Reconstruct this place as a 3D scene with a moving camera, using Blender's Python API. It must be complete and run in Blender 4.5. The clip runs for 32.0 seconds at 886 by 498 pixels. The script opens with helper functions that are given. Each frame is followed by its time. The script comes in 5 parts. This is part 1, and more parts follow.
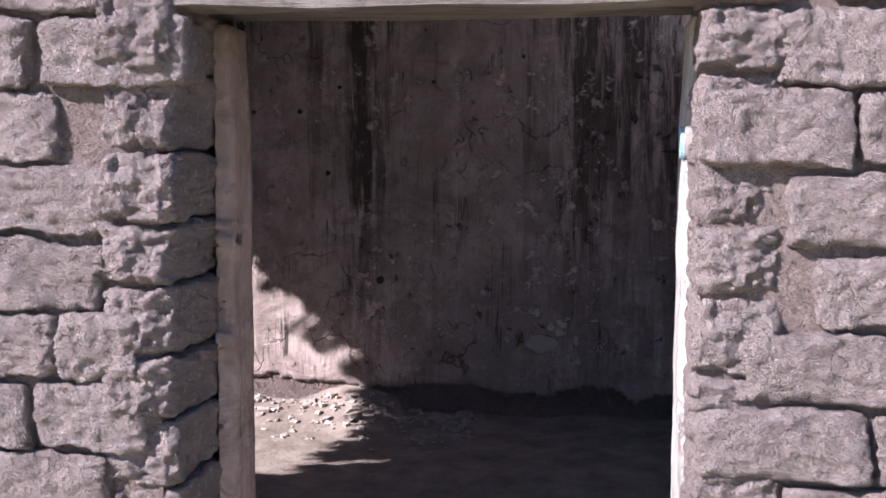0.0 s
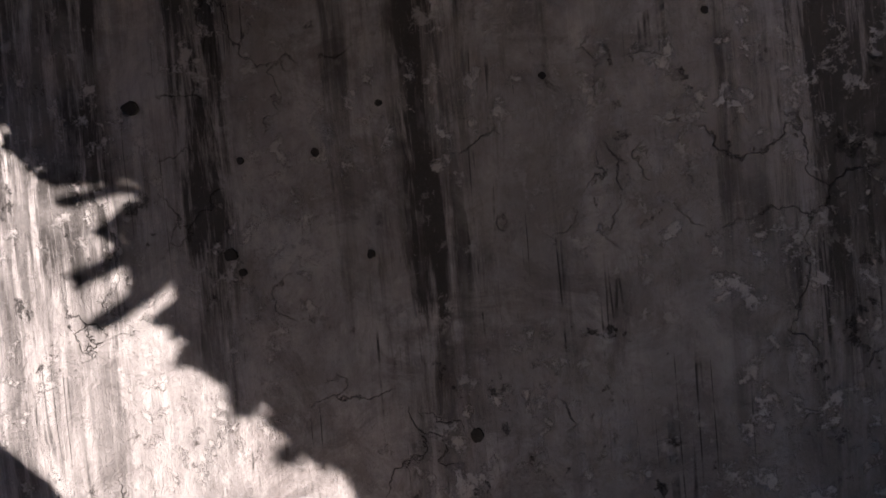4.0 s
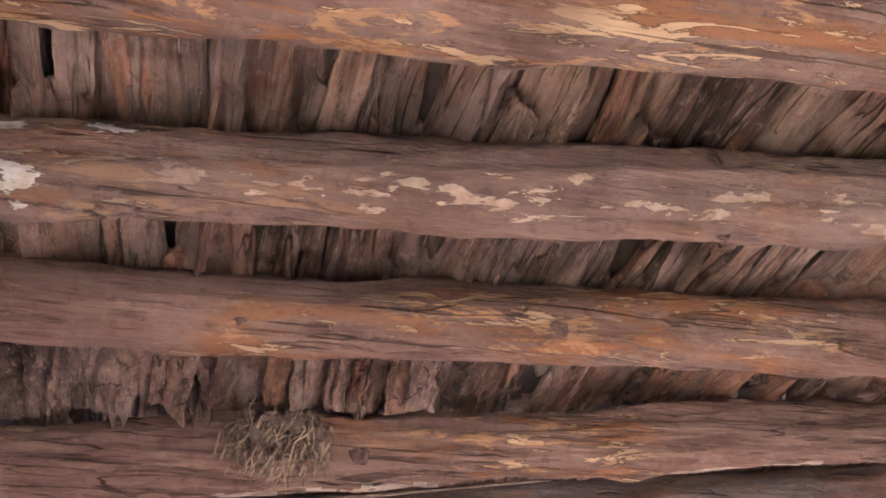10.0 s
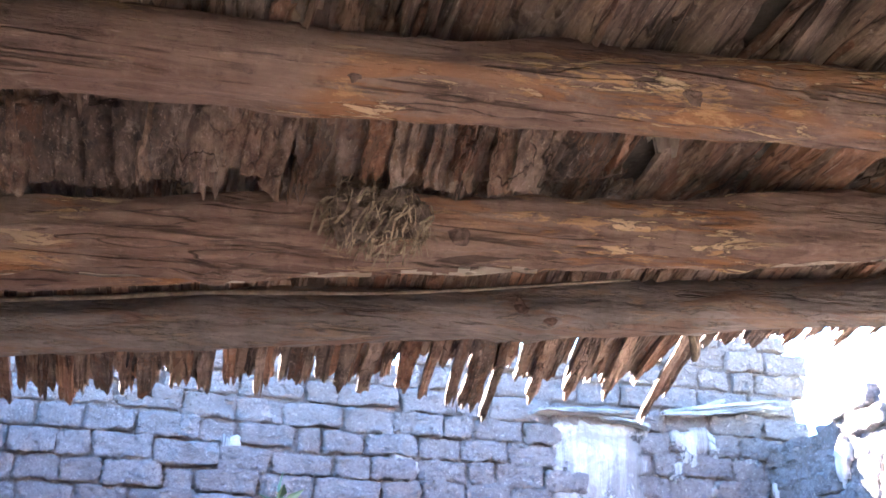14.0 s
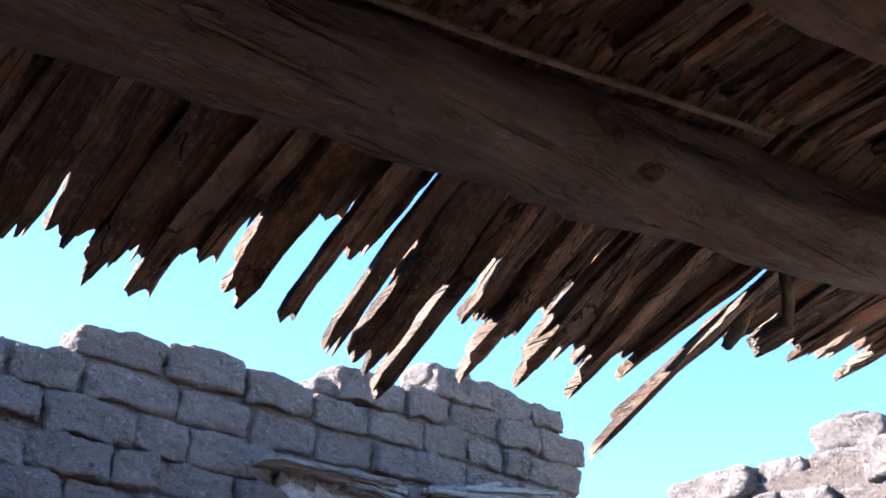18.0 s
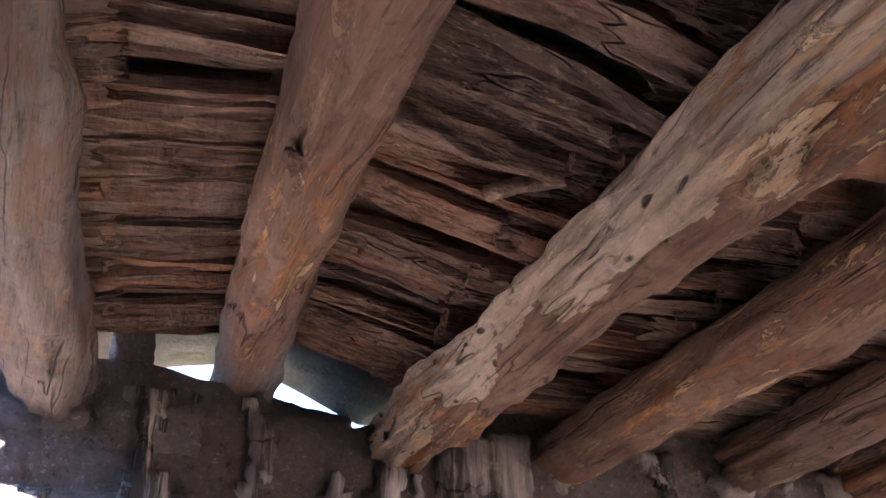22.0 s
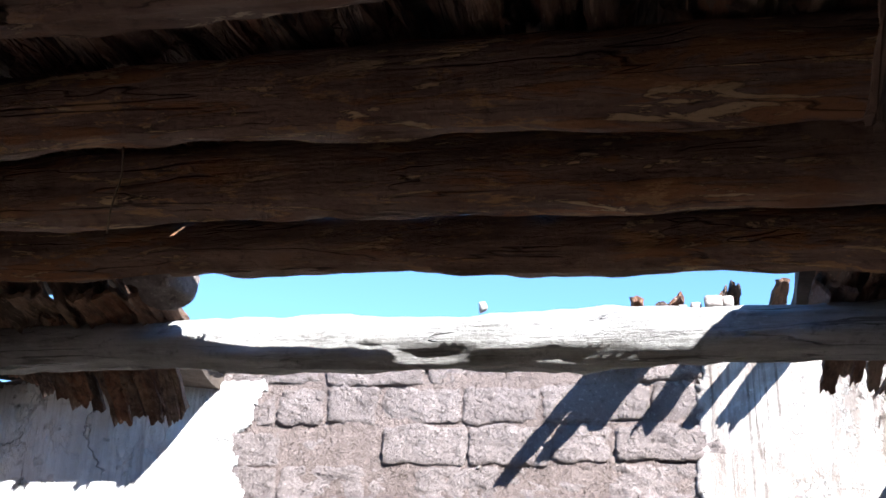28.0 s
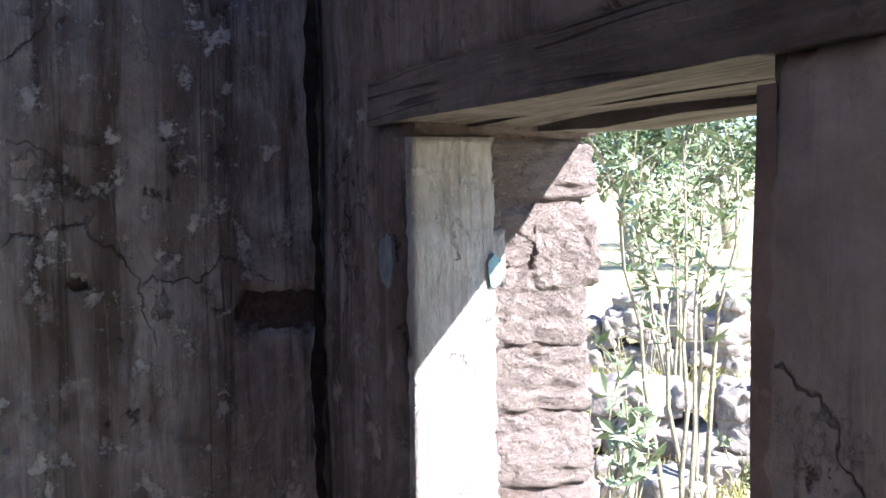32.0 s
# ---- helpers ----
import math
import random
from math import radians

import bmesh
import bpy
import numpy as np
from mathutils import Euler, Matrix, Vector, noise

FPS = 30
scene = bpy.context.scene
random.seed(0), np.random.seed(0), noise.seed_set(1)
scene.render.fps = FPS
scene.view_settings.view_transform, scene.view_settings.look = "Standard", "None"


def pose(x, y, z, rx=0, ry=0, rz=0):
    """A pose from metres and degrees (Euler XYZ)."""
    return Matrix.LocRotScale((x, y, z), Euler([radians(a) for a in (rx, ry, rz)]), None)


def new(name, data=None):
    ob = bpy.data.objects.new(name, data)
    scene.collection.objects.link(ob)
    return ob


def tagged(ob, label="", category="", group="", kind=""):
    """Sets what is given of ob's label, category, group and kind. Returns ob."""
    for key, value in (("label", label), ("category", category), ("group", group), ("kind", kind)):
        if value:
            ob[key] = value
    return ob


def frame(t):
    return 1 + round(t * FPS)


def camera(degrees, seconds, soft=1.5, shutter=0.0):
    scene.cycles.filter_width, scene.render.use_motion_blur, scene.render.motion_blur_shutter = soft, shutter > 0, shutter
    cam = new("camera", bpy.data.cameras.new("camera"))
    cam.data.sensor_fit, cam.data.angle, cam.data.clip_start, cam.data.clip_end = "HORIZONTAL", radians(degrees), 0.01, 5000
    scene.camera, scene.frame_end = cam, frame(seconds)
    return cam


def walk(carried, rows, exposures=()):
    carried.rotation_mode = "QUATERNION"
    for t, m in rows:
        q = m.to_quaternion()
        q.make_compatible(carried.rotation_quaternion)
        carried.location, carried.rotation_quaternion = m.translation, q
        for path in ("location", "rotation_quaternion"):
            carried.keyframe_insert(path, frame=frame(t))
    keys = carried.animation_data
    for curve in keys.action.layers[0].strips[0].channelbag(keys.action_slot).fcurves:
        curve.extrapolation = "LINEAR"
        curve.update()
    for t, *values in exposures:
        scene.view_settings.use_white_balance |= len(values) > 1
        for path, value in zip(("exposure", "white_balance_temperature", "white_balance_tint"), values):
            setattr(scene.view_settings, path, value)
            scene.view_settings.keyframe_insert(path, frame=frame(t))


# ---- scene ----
cam = camera(44.12, 32.0, soft=1.6)
PATH = [
    (0, 0.617, -2.557, 1.384, 85.01, -0.21, 7.93),
    (0.5, 0.578, -2.242, 1.382, 84.48, 0.46, 5.76),
    (1, 0.541, -1.846, 1.348, 87.36, 0.62, 9.86),
    (1.5, 0.524, -1.476, 1.332, 85.78, 1.06, 11.03),
    (2, 0.416, -1.103, 1.360, 88.85, 0.81, 9.11),
    (2.5, 0.412, -0.829, 1.410, 87.77, 2.32, 8.44),
    (4.5, 0.240, 0.475, 1.448, 87.99, 5.56, 21.13),
    (5, 0.235, 0.699, 1.551, 91.56, 3.50, 31.38),
    (5.5, 0.160, 0.853, 1.590, 95.25, 2.98, 40.03),
    (6, 0.056, 1.000, 1.660, 98.01, 4.12, 46.47),
    (6.5, -0.035, 1.131, 1.755, 101.97, 3.38, 54.75),
    (7, -0.030, 1.234, 1.773, 107.02, -0.13, 67.74),
    (7.5, 0.089, 1.213, 1.771, 110.10, -0.80, 75.62),
    (8, 0.110, 1.172, 1.798, 112.31, -0.08, 75.62),
    (8.5, 0.116, 1.151, 1.826, 114.20, 0.09, 76.19),
    (9, 0.124, 1.121, 1.845, 115.48, -0.34, 76.83),
    (9.5, 0.124, 1.101, 1.873, 116.69, -1.04, 77.26),
    (10, 0.109, 1.099, 1.877, 118.08, -0.70, 77.06),
    (10.5, 0.107, 1.089, 1.888, 118.88, -0.83, 77.77),
    (11, 0.095, 1.064, 1.889, 119.05, -1.06, 78.41),
    (11.5, 0.093, 1.030, 1.883, 118.63, -0.92, 79.39),
    (12, 0.074, 1.010, 1.875, 117.59, -1.28, 80.06),
    (12.5, 0.045, 0.997, 1.865, 116.38, -1.38, 80.67),
    (13, 0.010, 0.994, 1.850, 114.49, -2.03, 80.50),
    (13.5, -0.035, 0.977, 1.827, 112.16, -2.24, 79.82),
    (14, -0.111, 0.943, 1.810, 109.63, -1.96, 76.96),
    (14.5, -0.263, 0.922, 1.792, 107.91, -1.18, 74.62),
    (16.5, -1.562, 0.784, 1.858, 113.73, -0.35, 62.01),
    (17, -1.734, 0.880, 1.836, 114.88, -1.51, 59.54),
    (17.5, -1.950, 0.915, 1.838, 116.42, -1.19, 55.54),
    (18, -2.185, 0.872, 1.878, 118.15, -1.20, 49.16),
    (18.5, -2.345, 0.892, 1.915, 119.03, 1.04, 43.69),
    (19, -2.534, 0.979, 1.928, 121.15, 1.69, 38.99),
    (19.5, -2.679, 1.035, 1.941, 122.17, 0.85, 33.53),
    (20, -2.792, 1.053, 1.974, 121.29, 1.00, 20.87),
    (20.5, -2.818, 1.105, 1.978, 119.55, 1.29, 9.37),
    (21, -2.851, 1.222, 1.986, 119.02, -0.07, 0.71),
    (21.5, -2.840, 1.290, 1.987, 119.17, -0.87, -10.91),
    (22, -2.869, 1.343, 2.025, 118.82, 0.46, -21.68),
    (22.5, -2.848, 1.361, 2.029, 118.26, 0.76, -31.08),
    (23, -2.799, 1.354, 2.031, 117.28, 1.64, -38.45),
    (23.5, -2.772, 1.327, 2.022, 116.80, 0.84, -43.05),
    (24, -2.722, 1.282, 2.000, 116.26, 0.74, -48.31),
    (24.5, -2.675, 1.237, 1.989, 115.25, 0.69, -54.44),
    (25, -2.636, 1.198, 1.973, 114.37, -0.52, -58.31),
    (25.5, -2.618, 1.156, 1.978, 114.94, -2.38, -64.08),
    (27.5, -2.534, 1.042, 1.945, 114.22, -1.69, -78.10),
    (28, -2.492, 1.031, 1.911, 110.90, -1.62, -79.85),
    (28.5, -2.443, 1.018, 1.841, 107.10, -2.14, -81.85),
    (29, -2.421, 1.002, 1.781, 104.45, -2.40, -83.77),
    (29.5, -2.349, 0.981, 1.714, 99.58, -2.35, -85.84),
    (30, -2.169, 0.870, 1.662, 94.61, -1.63, -86.98),
    (30.5, -1.957, 0.812, 1.591, 90.61, -2.57, -89.01),
    (31, -1.771, 0.784, 1.485, 88.26, -2.29, -92.96),
    (31.5, -1.495, 0.781, 1.474, 89.31, -2.35, -104.89),
    (32, -1.158, 0.750, 1.564, 87.04, 0.74, -112.40),
]
EXPOSURES = [(0, 1.5, 6200, 24), (2, 2.4, 6200, 10), (4.5, 1.6, 6200, 10), (6, 1.35, 6200, 12), (7, 1.4, 6200, 17), (7.5, 2.1, 6225, 20), (8, 3.1, 6250, 22), (9, 4.6, 6300, 27), (10, 5.8, 6200, 20), (11, 6.45, 5900, 14), (12, 6.7, 5300, 8), (13, 6.35, 5600, 7), (14, 5.5, 6150, 9), (14.5, 4.8, 6100, 9), (17, 3.8, 6157, 14), (18, 2.9, 6250, 9), (19, 2.6, 6250, 5), (20.5, 1.8, 6200, 6), (21, 2.5, 6300, 8), (21.5, 3.6, 6350, 12), (22, 4.8, 6400, 17), (22.5, 5.5, 6450, 19), (23.2, 6.2, 6350, 21), (24, 6.55, 6150, 19), (25, 5.8, 6250, 16), (27.5, 3.8, 6166, 9), (28, 2.3, 6100, 8), (28.6, 1.0, 6115, 8), (29.5, 0.6, 6137, 9), (30, 0.9, 6150, 10), (31, 2.1, 6200, 11), (32, 2.45, 6200, 12)]
walk(cam, [(t, pose(x, y, z, rx, ry, rz)) for t, x, y, z, rx, ry, rz in PATH], EXPOSURES)

# ---- light ----
SUN = Vector((1.08, 0.82, -1.0)).normalized()
world = bpy.data.worlds.new("world")
scene.world = world
world.use_nodes = True
wn = world.node_tree.nodes
sky = wn.new("ShaderNodeTexSky")
sky.sky_type = "NISHITA"
sky.sun_disc = False
sky.sun_elevation = math.asin(-SUN.z)
sky.sun_rotation = math.atan2(-SUN.x, -SUN.y)
sky.altitude = 2200
sky.dust_density = 0.25
sky.ozone_density = 2.5
wn["Background"].inputs["Strength"].default_value = 0.085
clear = wn.new("ShaderNodeHueSaturation")
clear.inputs["Saturation"].default_value = 1.12
world.node_tree.links.new(sky.outputs[0], clear.inputs["Color"])
world.node_tree.links.new(clear.outputs[0], wn["Background"].inputs["Color"])
sun = new("sun", bpy.data.lights.new("sun", "SUN"))
sun.data.energy = 5.0
sun.data.angle = radians(0.53)
sun.data.color = (1.0, 0.965, 0.93)
sun.rotation_mode = "QUATERNION"
sun.rotation_quaternion = SUN.to_track_quat("-Z", "Y")

# ---- materials ----


class Nodes:
    """A small helper to write node trees in few lines."""

    def __init__(self, name, rough=0.9, spec=0.2):
        self.m = bpy.data.materials.new(name)
        self.m.use_nodes = True
        self.t = self.m.node_tree
        self.b = self.t.nodes["Principled BSDF"]
        self.b.inputs["Roughness"].default_value = rough
        self.b.inputs["Specular IOR Level"].default_value = spec

    def add(self, kind, **sets):
        n = self.t.nodes.new(kind)
        for k, v in sets.items():
            n.inputs[k.replace("_", " ")].default_value = v
        return n

    def link(self, a, b):
        self.t.links.new(a, b)

    def coords(self, scale=(1, 1, 1), rand=0.0, kind="Object"):
        tc = self.add("ShaderNodeTexCoord")
        mp = self.add("ShaderNodeMapping", Scale=scale)
        self.link(tc.outputs[kind], mp.inputs["Vector"])
        if rand:
            oi = self.add("ShaderNodeObjectInfo")
            mu = self.t.nodes.new("ShaderNodeVectorMath")
            mu.operation = "SCALE"
            cx = self.add("ShaderNodeCombineXYZ", X=rand, Y=rand * 1.7, Z=rand * 0.6)
            self.link(cx.outputs[0], mu.inputs[0])
            self.link(oi.outputs["Random"], mu.inputs["Scale"])
            self.link(mu.outputs[0], mp.inputs["Location"])
        return mp.outputs[0]

    def noise(self, vec, scale, detail=5.0, rough=0.6, dist=0.0):
        n = self.add("ShaderNodeTexNoise", Scale=scale, Detail=detail, Roughness=rough, Distortion=dist)
        self.link(vec, n.inputs["Vector"])
        return n.outputs["Fac"]

    def ramp(self, fac, *stops):
        n = self.add("ShaderNodeValToRGB")
        e = n.color_ramp.elements
        while len(e) < len(stops):
            e.new(0.5)
        for el, (p, c) in zip(e, stops):
            el.position = p
            el.color = (c, c, c, 1) if isinstance(c, (int, float)) else (*c, 1)
        self.link(fac, n.inputs["Fac"])
        return n.outputs["Color"]

    def mix(self, fac, a, b, mode="MIX"):
        n = self.t.nodes.new("ShaderNodeMix")
        n.data_type, n.blend_type = "RGBA", mode
        for src, i in ((fac, 0), (a, 6), (b, 7)):
            if isinstance(src, (int, float)):
                n.inputs[i].default_value = src
            elif isinstance(src, tuple):
                n.inputs[i].default_value = (*src, 1)
            else:
                self.link(src, n.inputs[i])
        return n.outputs[2]

    def math(self, op, a, b=0.0):
        n = self.t.nodes.new("ShaderNodeMath")
        n.operation = op
        for src, i in ((a, 0), (b, 1)):
            if isinstance(src, (int, float)):
                n.inputs[i].default_value = src
            else:
                self.link(src, n.inputs[i])
        return n.outputs[0]

    def bump(self, height, strength=0.5, dist=0.01, chain=None):
        n = self.add("ShaderNodeBump", Strength=strength, Distance=dist)
        self.link(height, n.inputs["Height"])
        if chain:
            self.link(chain, n.inputs["Normal"])
        return n.outputs[0]

    def done(self, color, normal=None, rough=None):
        self.link(color, self.b.inputs["Base Color"])
        if normal:
            self.link(normal, self.b.inputs["Normal"])
        if rough:
            self.link(rough, self.b.inputs["Roughness"])
        return self.m


def adobe_material(name, dark, light, rand=7.0):
    k = Nodes(name, 0.95, 0.1)
    v = k.coords((1, 1, 1), rand)
    big, mid, fine = k.noise(v, 3.0, 3), k.noise(v, 15.0, 8, 0.7, 0.4), k.noise(v, 75.0, 8, 0.75)
    pit = k.noise(v, 34.0, 5, 0.6, 0.8)
    c = k.mix(k.ramp(mid, (0.3, 0.0), (0.7, 1.0)), dark, light)
    oi = k.add("ShaderNodeObjectInfo")
    c = k.mix(k.ramp(oi.outputs["Random"], (0, 0.0), (1, 0.5)), c, tuple(x * 0.74 for x in light))
    c = k.mix(k.ramp(fine, (0.57, 0.0), (0.66, 0.9)), c, tuple(min(1, x * 1.65) for x in light))
    c = k.mix(k.ramp(fine, (0.34, 0.75), (0.44, 0.0)), c, tuple(x * 0.45 for x in dark))
    c = k.mix(k.ramp(big, (0.35, 0.35), (0.6, 0.0)), c, tuple(x * 0.6 for x in dark))
    n = k.bump(fine, 1.0, 0.02)
    n = k.bump(k.math("ADD", mid, k.ramp(pit, (0.32, 0.0), (0.45, 0.5))), 1.0, 0.04, n)
    return k.done(c, n)


M_ADOBE = adobe_material("adobe", (0.25, 0.203, 0.193), (0.385, 0.322, 0.306))
M_MORTAR = adobe_material("mud_mortar", (0.22, 0.168, 0.152), (0.33, 0.262, 0.24), 0.0)


def plaster_material(name, pale, mid, dark, axis, bands, amount, speck=0.5, fresh=None, cracks=0.55, runs=None):
    """Old lime plaster: mottled skin, chips and pits, thin drip lines, and rain streaks that run down where the bands (position, strength) put them."""
    k = Nodes(name, 0.88, 0.15)
    v = k.coords((1, 1, 1))

    def down(w, h):
        return k.coords((w, 1, h) if axis == "x" else (1, w, h))

    def scaled(c, f):
        return tuple(min(0.86, q * f) for q in c)

    blot, mott, grain = k.noise(v, 1.3, 8, 0.68, 0.7), k.noise(v, 5.0, 12, 0.76, 0.4), k.noise(v, 70.0, 8, 0.8)
    chip, pit = k.noise(v, 13.0, 10, 0.72, 0.2), k.noise(v, 9.0, 11, 0.74, 0.2)
    c = k.mix(k.ramp(mott, (0.42, 0.0), (0.58, 1.0)), scaled(mid, 0.85), scaled(pale, 1.05))
    c = k.mix(k.ramp(blot, (0.40, 0.0), (0.58, 0.8)), c, scaled(mid, 0.92))
    c = k.mix(k.ramp(k.noise(v, 2.7, 10, 0.74, 1.2), (0.53, 0.0), (0.60, 0.6)), c, scaled(mid, 0.6))
    sep = k.add("ShaderNodeSeparateXYZ")
    k.link(v, sep.inputs[0])
    lo, hi = bands[0][0], bands[-1][0]
    u = k.math("DIVIDE", k.math("SUBTRACT", sep.outputs[0 if axis == "x" else 1], lo), hi - lo)
    u = k.math("ADD", u, k.math("MULTIPLY", k.math("SUBTRACT", k.noise(v, 2.2, 5), 0.5), 0.05))
    band = k.ramp(u, *[((p - lo) / (hi - lo), a) for p, a in bands])
    if fresh:
        c = k.mix(k.ramp(u, *[((p - lo) / (hi - lo), a) for p, a in fresh]), c, k.mix(k.ramp(mott, (0.36, 0.0), (0.60, 1.0)), scaled(pale, 1.15), scaled(pale, 1.7)))
    streak, wide = k.noise(down(13, 1.2), 1.0, 12, 0.74, 0.3), k.noise(down(5.5, 0.35), 1.0, 8, 0.66, 0.5)
    reach = k.ramp(k.noise(v, 1.8, 6, 0.65, 0.5), (0.36, 0.55), (0.54, 1.0))
    m = k.math("MULTIPLY", k.ramp(streak, (0.44, 0.0), (0.55, 1.0)), k.math("MULTIPLY", reach, k.math("ADD", k.math("MULTIPLY", band, 1.35), k.ramp(wide, (0.54, 0.0), (0.64, 0.7)))))
    if runs:
        height = k.math("ADD", sep.outputs[2], k.math("MULTIPLY", k.math("SUBTRACT", k.noise(down(6.0, 0.5), 1.0, 5, 0.6, 0.2), 0.5), 2.4))
        m = k.math("MULTIPLY", m, k.ramp(k.math("DIVIDE", height, 3.0), (runs[0] / 3.0, 0.38), (runs[1] / 3.0, 1.0)))
    m = k.math("MINIMUM", k.math("MULTIPLY", m, amount), 0.95)
    c = k.mix(m, c, dark)
    drip = k.noise(down(7.0, 0.16), 1.0, 3, 0.6, 0.15)
    line = k.math("MULTIPLY", k.math("MULTIPLY", k.ramp(drip, (0.488, 0.0), (0.497, 1.0)), k.ramp(drip, (0.503, 1.0), (0.512, 0.0))), k.ramp(k.noise(v, 2.6, 5, 0.6, 0.6), (0.52, 0.0), (0.60, 1.0)))
    c = k.mix(k.math("MULTIPLY", line, amount), c, scaled(dark, 0.6))
    w = k.math("MULTIPLY", k.ramp(streak, (0.33, 1.0), (0.43, 0.0)), k.math("ADD", band, 0.15))
    c = k.mix(k.math("MULTIPLY", w, 0.45), c, scaled(pale, 1.22))
    patchy = k.ramp(k.noise(v, 2.4, 5, 0.6), (0.42, 0.0), (0.57, 1.0))
    chips = k.math("MULTIPLY", k.ramp(chip, (0.55, 0.0), (0.60, speck + 0.3)), patchy)
    c = k.mix(chips, c, scaled(pale, 1.3))
    pits = k.math("MULTIPLY", k.ramp(pit, (0.36, 0.8), (0.40, 0.0)), k.ramp(k.noise(v, 1.9, 5, 0.6, 0.4), (0.46, 0.0), (0.56, 1.0)))
    c = k.mix(pits, c, scaled(dark, 0.75))
    vo = k.t.nodes.new("ShaderNodeTexVoronoi")
    vo.feature = "DISTANCE_TO_EDGE"
    vo.inputs["Scale"].default_value = 2.1
    dv = k.t.nodes.new("ShaderNodeVectorMath")
    dv.operation = "ADD"
    ns = k.add("ShaderNodeTexNoise", Scale=2.0, Detail=6.0, Roughness=0.55)
    k.link(v, ns.inputs["Vector"])
    k.link(v, dv.inputs[0])
    k.link(ns.outputs["Color"], dv.inputs[1])
    k.link(dv.outputs[0], vo.inputs["Vector"])
    crack = k.math("MULTIPLY", k.ramp(vo.outputs["Distance"], (0.0, 1.0), (0.012, 0.0)), k.ramp(k.noise(v, 1.7, 3), (0.53, 0.0), (0.60, 1.0)))
    crack = k.math("MULTIPLY", crack, cracks)
    c = k.mix(crack, c, scaled(dark, 0.35))
    c = k.mix(k.ramp(grain, (0.60, 0.0), (0.72, speck)), c, scaled(pale, 1.2))
    c = k.mix(k.ramp(grain, (0.30, speck), (0.40, 0.0)), c, scaled(mid, 0.5))
    n = k.bump(grain, 0.5, 0.006)
    h = k.math("SUBTRACT", k.math("ADD", mott, k.math("MULTIPLY", chips, 0.35)), k.math("ADD", k.math("MULTIPLY", crack, 1.5), k.math("MULTIPLY", pits, 0.8)))
    n = k.bump(k.math("ADD", h, k.math("MULTIPLY", streak, 0.7)), 1.0, 0.024, n)
    return k.done(c, n)


FAR_BANDS = [(-5.0, 0.2), (-3.5, 0.2), (-2.95, 0.4), (-2.8, 1.0), (-1.9, 0.95), (-1.75, 0.3), (-1.6, 0.4), (-1.54, 1.0), (-1.41, 1.0), (-1.33, 0.1), (-0.80, 0.1), (-0.72, 0.9), (-0.56, 0.85), (-0.46, 0.15), (0.3, 0.2), (0.44, 1.0), (1.4, 0.9)]
M_FAR = plaster_material("stained_plaster", (0.50, 0.415, 0.38), (0.345, 0.275, 0.25), (0.062, 0.049, 0.043), "x", FAR_BANDS, 0.92, 0.5, [(-5.0, 0.85), (-2.9, 0.85), (-2.6, 0.55), (-1.5, 0.3), (-1.3, 0.0), (1.4, 0.0)], runs=(0.8, 1.7))
M_FRONT = plaster_material("flaking_plaster", (0.47, 0.42, 0.39), (0.30, 0.25, 0.225), (0.11, 0.088, 0.078), "x", [(-5.0, 0.0), (-0.15, 0.0), (0.8, 0.5), (1.4, 0.9)], 0.8, 0.5, [(-5.0, 0.95), (-0.34, 0.95), (-0.22, 0.0), (1.4, 0.0)])
M_RIGHT = plaster_material("limewash", (0.66, 0.63, 0.60), (0.37, 0.305, 0.27), (0.14, 0.105, 0.088), "y", [(0, 0.9), (0.5, 0.6), (1.0, 0.35), (1.8, 0.4), (3.6, 0.15)], 0.75, 0.75, [(0, 0.12), (1.2, 0.2), (1.7, 0.35), (2.2, 0.8), (3.6, 0.95)])
M_LEFT = plaster_material("grey_plaster", (0.58, 0.53, 0.51), (0.40, 0.35, 0.33), (0.14, 0.11, 0.10), "y", [(0, 0.4), (3.6, 0.6)], 0.7)
M_JAMB_PINK = plaster_material("pink_jamb_plaster", (0.52, 0.40, 0.355), (0.40, 0.30, 0.262), (0.16, 0.12, 0.10), "y", [(-0.5, 0.4), (0.1, 0.3)], 0.6, 0.4, None, 0.0)
M_JAMB = plaster_material("white_jamb_plaster", (0.76, 0.74, 0.72), (0.56, 0.53, 0.50), (0.25, 0.21, 0.19), "y", [(-0.5, 0.5), (0.1, 0.35)], 0.7, 0.45, None, 0.0)


